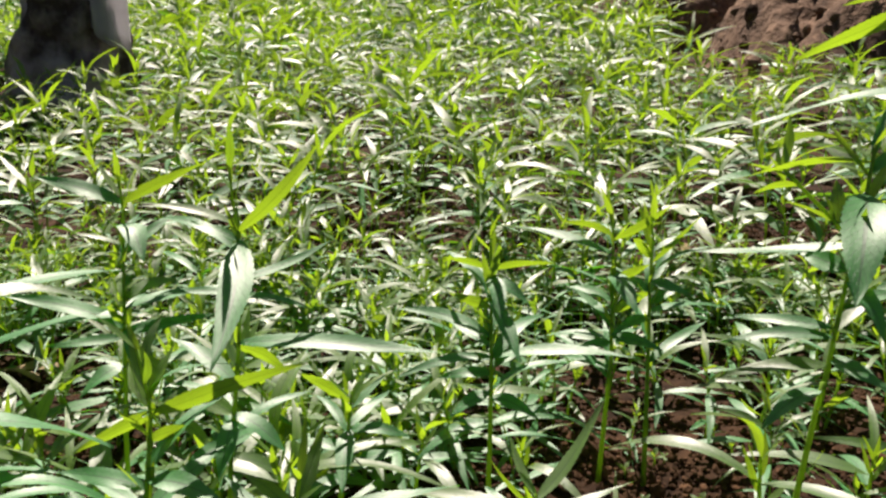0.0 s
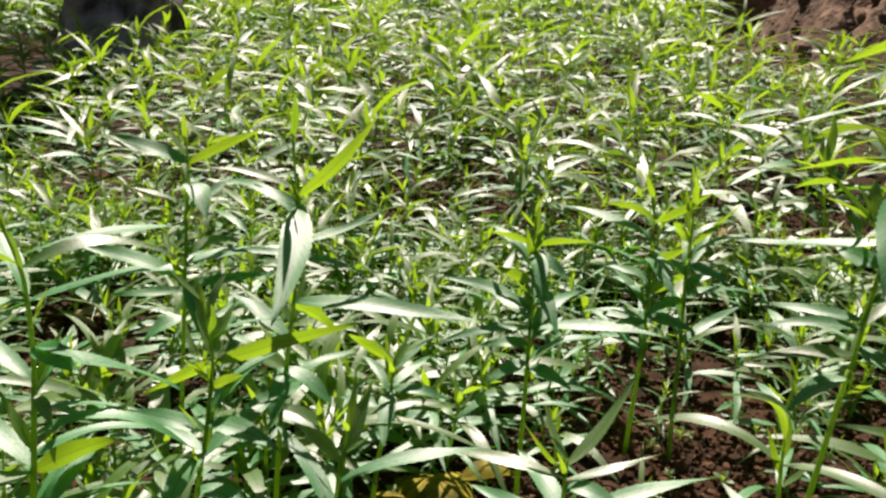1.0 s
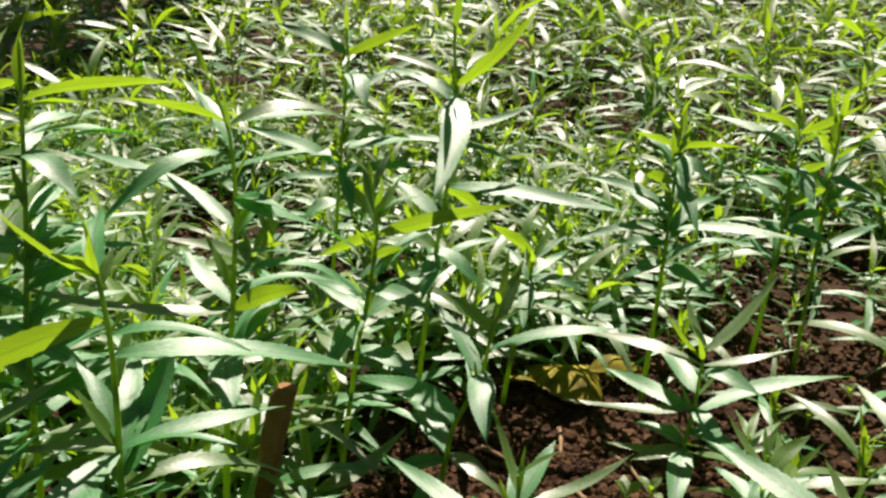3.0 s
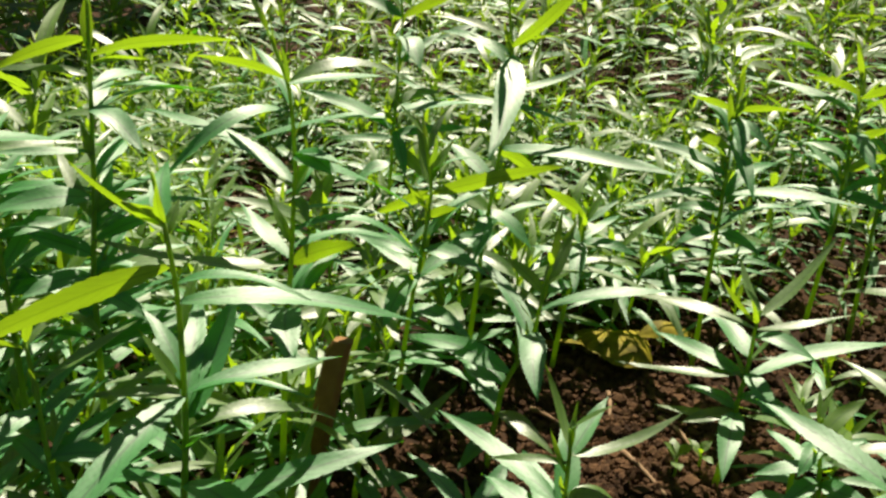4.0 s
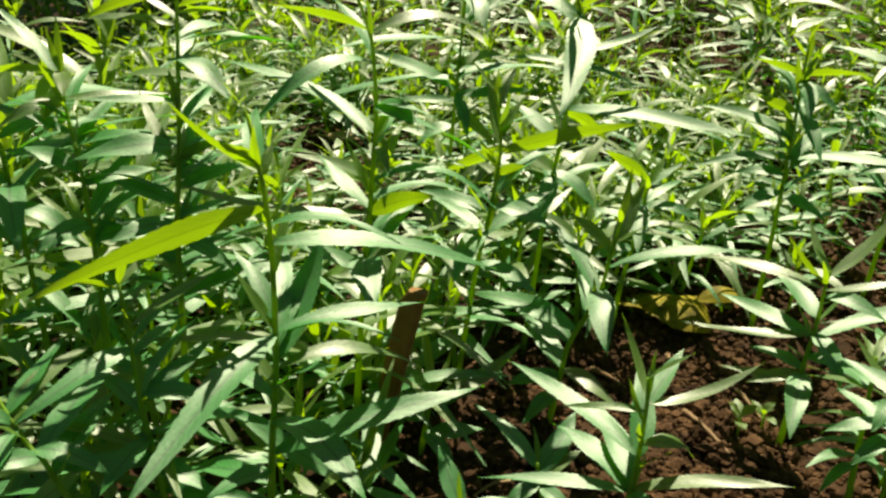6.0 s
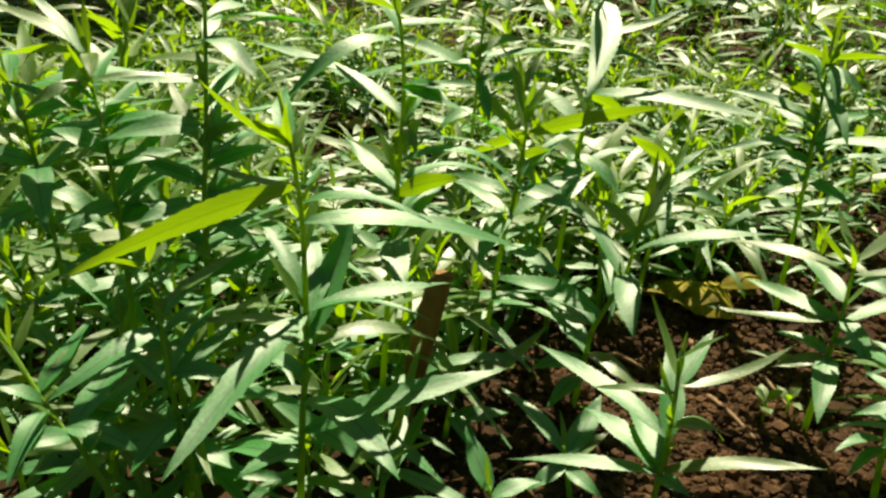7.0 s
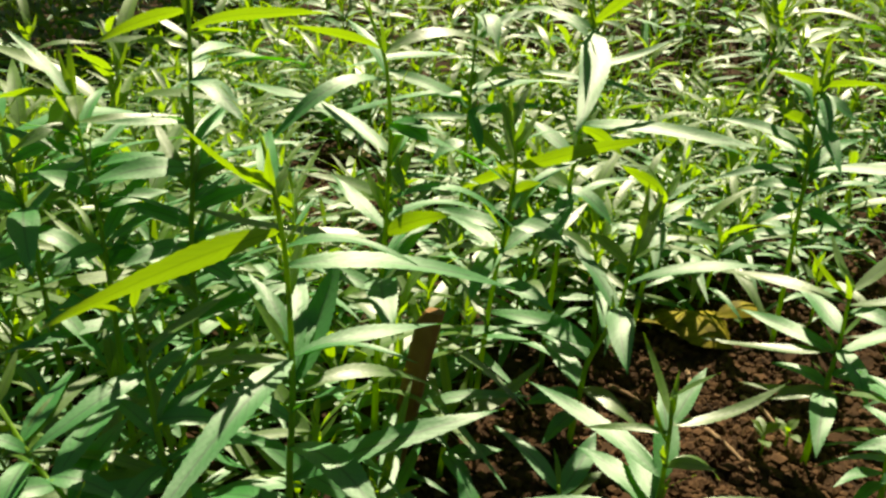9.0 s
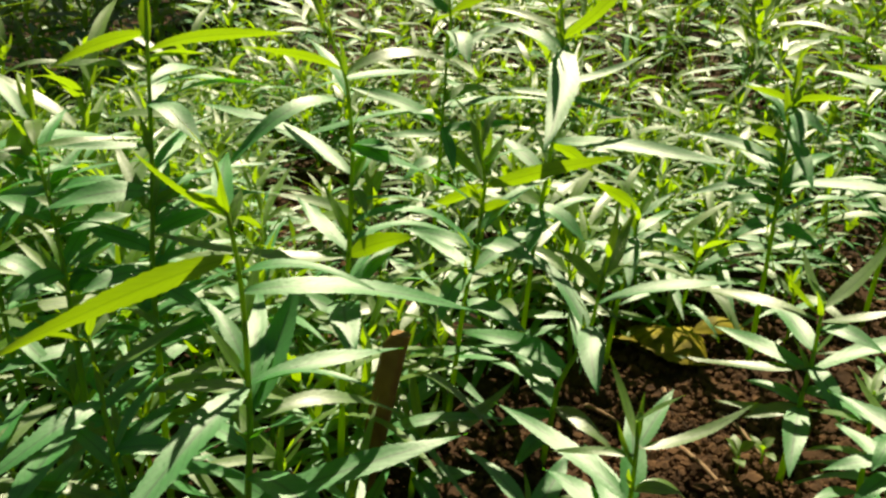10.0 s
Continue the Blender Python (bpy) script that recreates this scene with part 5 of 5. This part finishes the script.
fallen_leaf(0.205, 0.742, 165, 0.088, 0.080, yellow_mat, "broad yellowed fallen leaf curling on the soil", 0.22, 14, 0.004)
fallen_leaf(0.150, 0.735, 190, 0.060, 0.040, yellow_mat, "smaller yellow-green fallen leaf on the soil", 0.22, 30, 0.004)
fallen_leaf(0.180, 0.775, 20, 0.060, 0.022, yellow_mat, "narrow yellow fallen leaf on the soil", 0.2, 15, 0.012)
for k, (x, y, az, size) in enumerate(((0.62, 1.52, 20, 0.11), (0.72, 1.58, 150, 0.10), (0.70, 1.48, 60, 0.08), (0.80, 1.66, 200, 0.12), (0.86, 1.80, 120, 0.10), (-0.42, 1.06, 10, 0.08), (-0.36, 1.03, 170, 0.07), (0.52, 1.70, 80, 0.07), (0.93, 2.10, 30, 0.12), (-0.45, 2.95, 70, 0.10), (-0.30, 2.6, 160, 0.12))):
    fallen_leaf(x, y, az, size, size * 0.30, straw_mat, "dry straw-coloured leaf lying on the soil", 0.14, 12, 0.006)


def sprout(x, y, size, az, label="tiny pale green sprout with four seed leaves", parent_group="tiny sprouts"):
    """A seed-leaf sprout."""
    r = np.random.default_rng(int(abs(x) * 3000 + abs(y) * 700))
    root = new("sprout")
    root.location = (x, y, lie(x, y) - 0.001)
    tagged(root, label, "sprout", parent_group)
    v, f = tube([(0, 0, 0), (0.001, 0, size * 0.5), (0, 0, size)], [0.0012, 0.001, 0.0009], 6)
    part("stem", mesh("stem", v, f), stem_mat, root)
    for k in range(4):
        v, f, uv = blade(size * (1.1 if k % 2 else 0.8), size * 0.48, 0.10, 8, 4, r, peak=1.1)
        ob = part("leaf", mesh("leaf", v, f, uv), leaf_mats[1], root)
        ob.matrix_local = Matrix.Translation((0, 0, size * (0.75 if k % 2 else 1))) @ pose(0, 0, 0, 0, -(20 if k % 2 else 45), az + 90 * k + r.uniform(-12, 12))


sprout(0.245, 0.590, 0.021, 10)
sprout(0.262, 0.612, 0.017, 50)
sprout_r = np.random.default_rng(77)
for k in range(42):
    x, y = sprout_r.uniform(-0.05, 0.50), sprout_r.uniform(0.48, 1.15)
    if ((x - 0.22) / 0.12) ** 2 + ((y - 0.60) / 0.16) ** 2 < 1:
        continue
    sprout(x, y, sprout_r.uniform(0.008, 0.015), sprout_r.uniform(0, 90), "small pale green weed sprout in the soil")


# ---- the tree at the edge of the field ----
def make_tree():
    x0, y0 = -1.79, 3.62
    z0 = lie(x0, y0)
    root = new("tree")
    root.location = (x0, y0, z0 - 0.02)
    tagged(root, "old tree with rough dark brown bark beside the field", "tree")
    r = np.random.default_rng(3)
    verts, faces, rings, sides = [], [], 110, 64
    for i in range(rings):
        z = 3.4 * (i / (rings - 1)) ** 1.6
        rad = 0.200 + 0.10 * math.exp(-z / 0.16) - 0.022 * z
        for k in range(sides):
            w = 2 * math.pi * k / sides
            lump = 1 + 0.22 * noise.noise((math.cos(w) * 1.4, math.sin(w) * 1.4, z * 3.0)) + 0.20 * noise.noise((math.cos(w) * 3, math.sin(w) * 3, z * 9.0)) + 0.07 * noise.noise((math.cos(w) * 8, math.sin(w) * 8, z * 22.0)) + 0.05 * math.sin(5 * w + z) * math.exp(-z / 0.3)
            verts.append((rad * lump * math.cos(w) + 0.05 * z * z * 0.3, rad * lump * math.sin(w), z))
    for i in range(rings - 1):
        for k in range(sides):
            k2 = (k + 1) % sides
            faces.append((i * sides + k, i * sides + k2, (i + 1) * sides + k2, (i + 1) * sides + k))
    faces.append(tuple((rings - 1) * sides + k for k in range(sides)))
    part("trunk", mesh("trunk", verts, faces), bark_mat, root, "thick trunk with knotty rough bark")
    # unseen limbs, added to carry the crown
    for dx, dy, dz in ((-1.8, 1.2, 0.8), (-1.3, 0.4, 0.7), (-1.0, -0.5, 0.8)):
        p = smooth_line([(0.15, 0, 3.0), (0.15 + dx * 0.4, dy * 0.4, 3.1 + dz * 0.55), (0.15 + dx, dy, 3.1 + dz)], 5)
        v, f = tube(p, [0.10 * (1 - 0.75 * i / len(p)) for i in range(len(p))], 10)
        part("limb", mesh("limb", v, f), bark_mat, root)
    # unseen crown, added for dappled shade: loose tufts of leaves with gaps
    vs, fs, us, k = [], [], [], 0
    for cx, cy, cz, spread, count in ((-1.9, 1.3, 3.9, 0.8, 600), (-1.3, 0.5, 3.8, 0.8, 500), (-1.0, -0.5, 3.9, 0.5, 250)):
        for _ in range(count):
            q = r.normal(0, 1, 3) * (spread * 0.55, spread * 0.55, spread * 0.3)
            v, f, uv = blade(0.13 * r.uniform(0.7, 1.3), 0.045, 0.1, 4, 2, r, peak=1.0)
            m = np.array(Matrix.Translation((cx + q[0], cy + q[1], cz + q[2])) @ pose(0, 0, 0, r.uniform(-40, 40), r.uniform(-35, 35), r.uniform(0, 360)))
            vs.append(np.asarray(v) @ m[:3, :3].T + m[:3, 3]), fs.append(np.array(f) + k), us.append(np.array(uv))
            k += len(v)
    part("crown", mesh("crown", np.concatenate(vs), np.concatenate(fs), np.concatenate(us)), field_mats[0], root, "added out-of-view green crown with gaps, for dappled shade")
    # a dry sheath hanging on the trunk's side
    v, f = [], []
    for i in range(15):
        u = i / 14
        z = 0.325 + 0.70 * u
        for j in range(9):
            w = j / 8
            edge = 0.022 * math.sin(w * 7 + 1) * (1 - u) ** 3
            v.append((0.145 + 0.165 * w + 0.02 * u, -0.13 - 0.05 * math.sin(math.pi * w) + 0.010 * math.sin(16 * w), z + 0.3 * edge - 0.10 * w * (1 - u)))
    n = len(v)
    v += [(a, b + 0.012, c) for a, b, c in v]
    for i in range(14):
        for j in range(8):
            a = i * 9 + j
            f += [(a, a + 1, a + 10, a + 9), (n + a + 9, n + a + 10, n + a + 1, n + a)]
    for i in range(14):
        f += [(i * 9, (i + 1) * 9, n + (i + 1) * 9, n + i * 9), ((i + 1) * 9 + 8, i * 9 + 8, n + i * 9 + 8, n + (i + 1) * 9 + 8)]
    for j in range(8):
        f += [(j + 1, j, n + j, n + j + 1), (126 + j, 127 + j, n + 127 + j, n + 126 + j)]
    part("sheath", mesh("sheath", v, f), sheath_mat, root, "pale grey dry sheath hanging on the trunk")


make_tree()
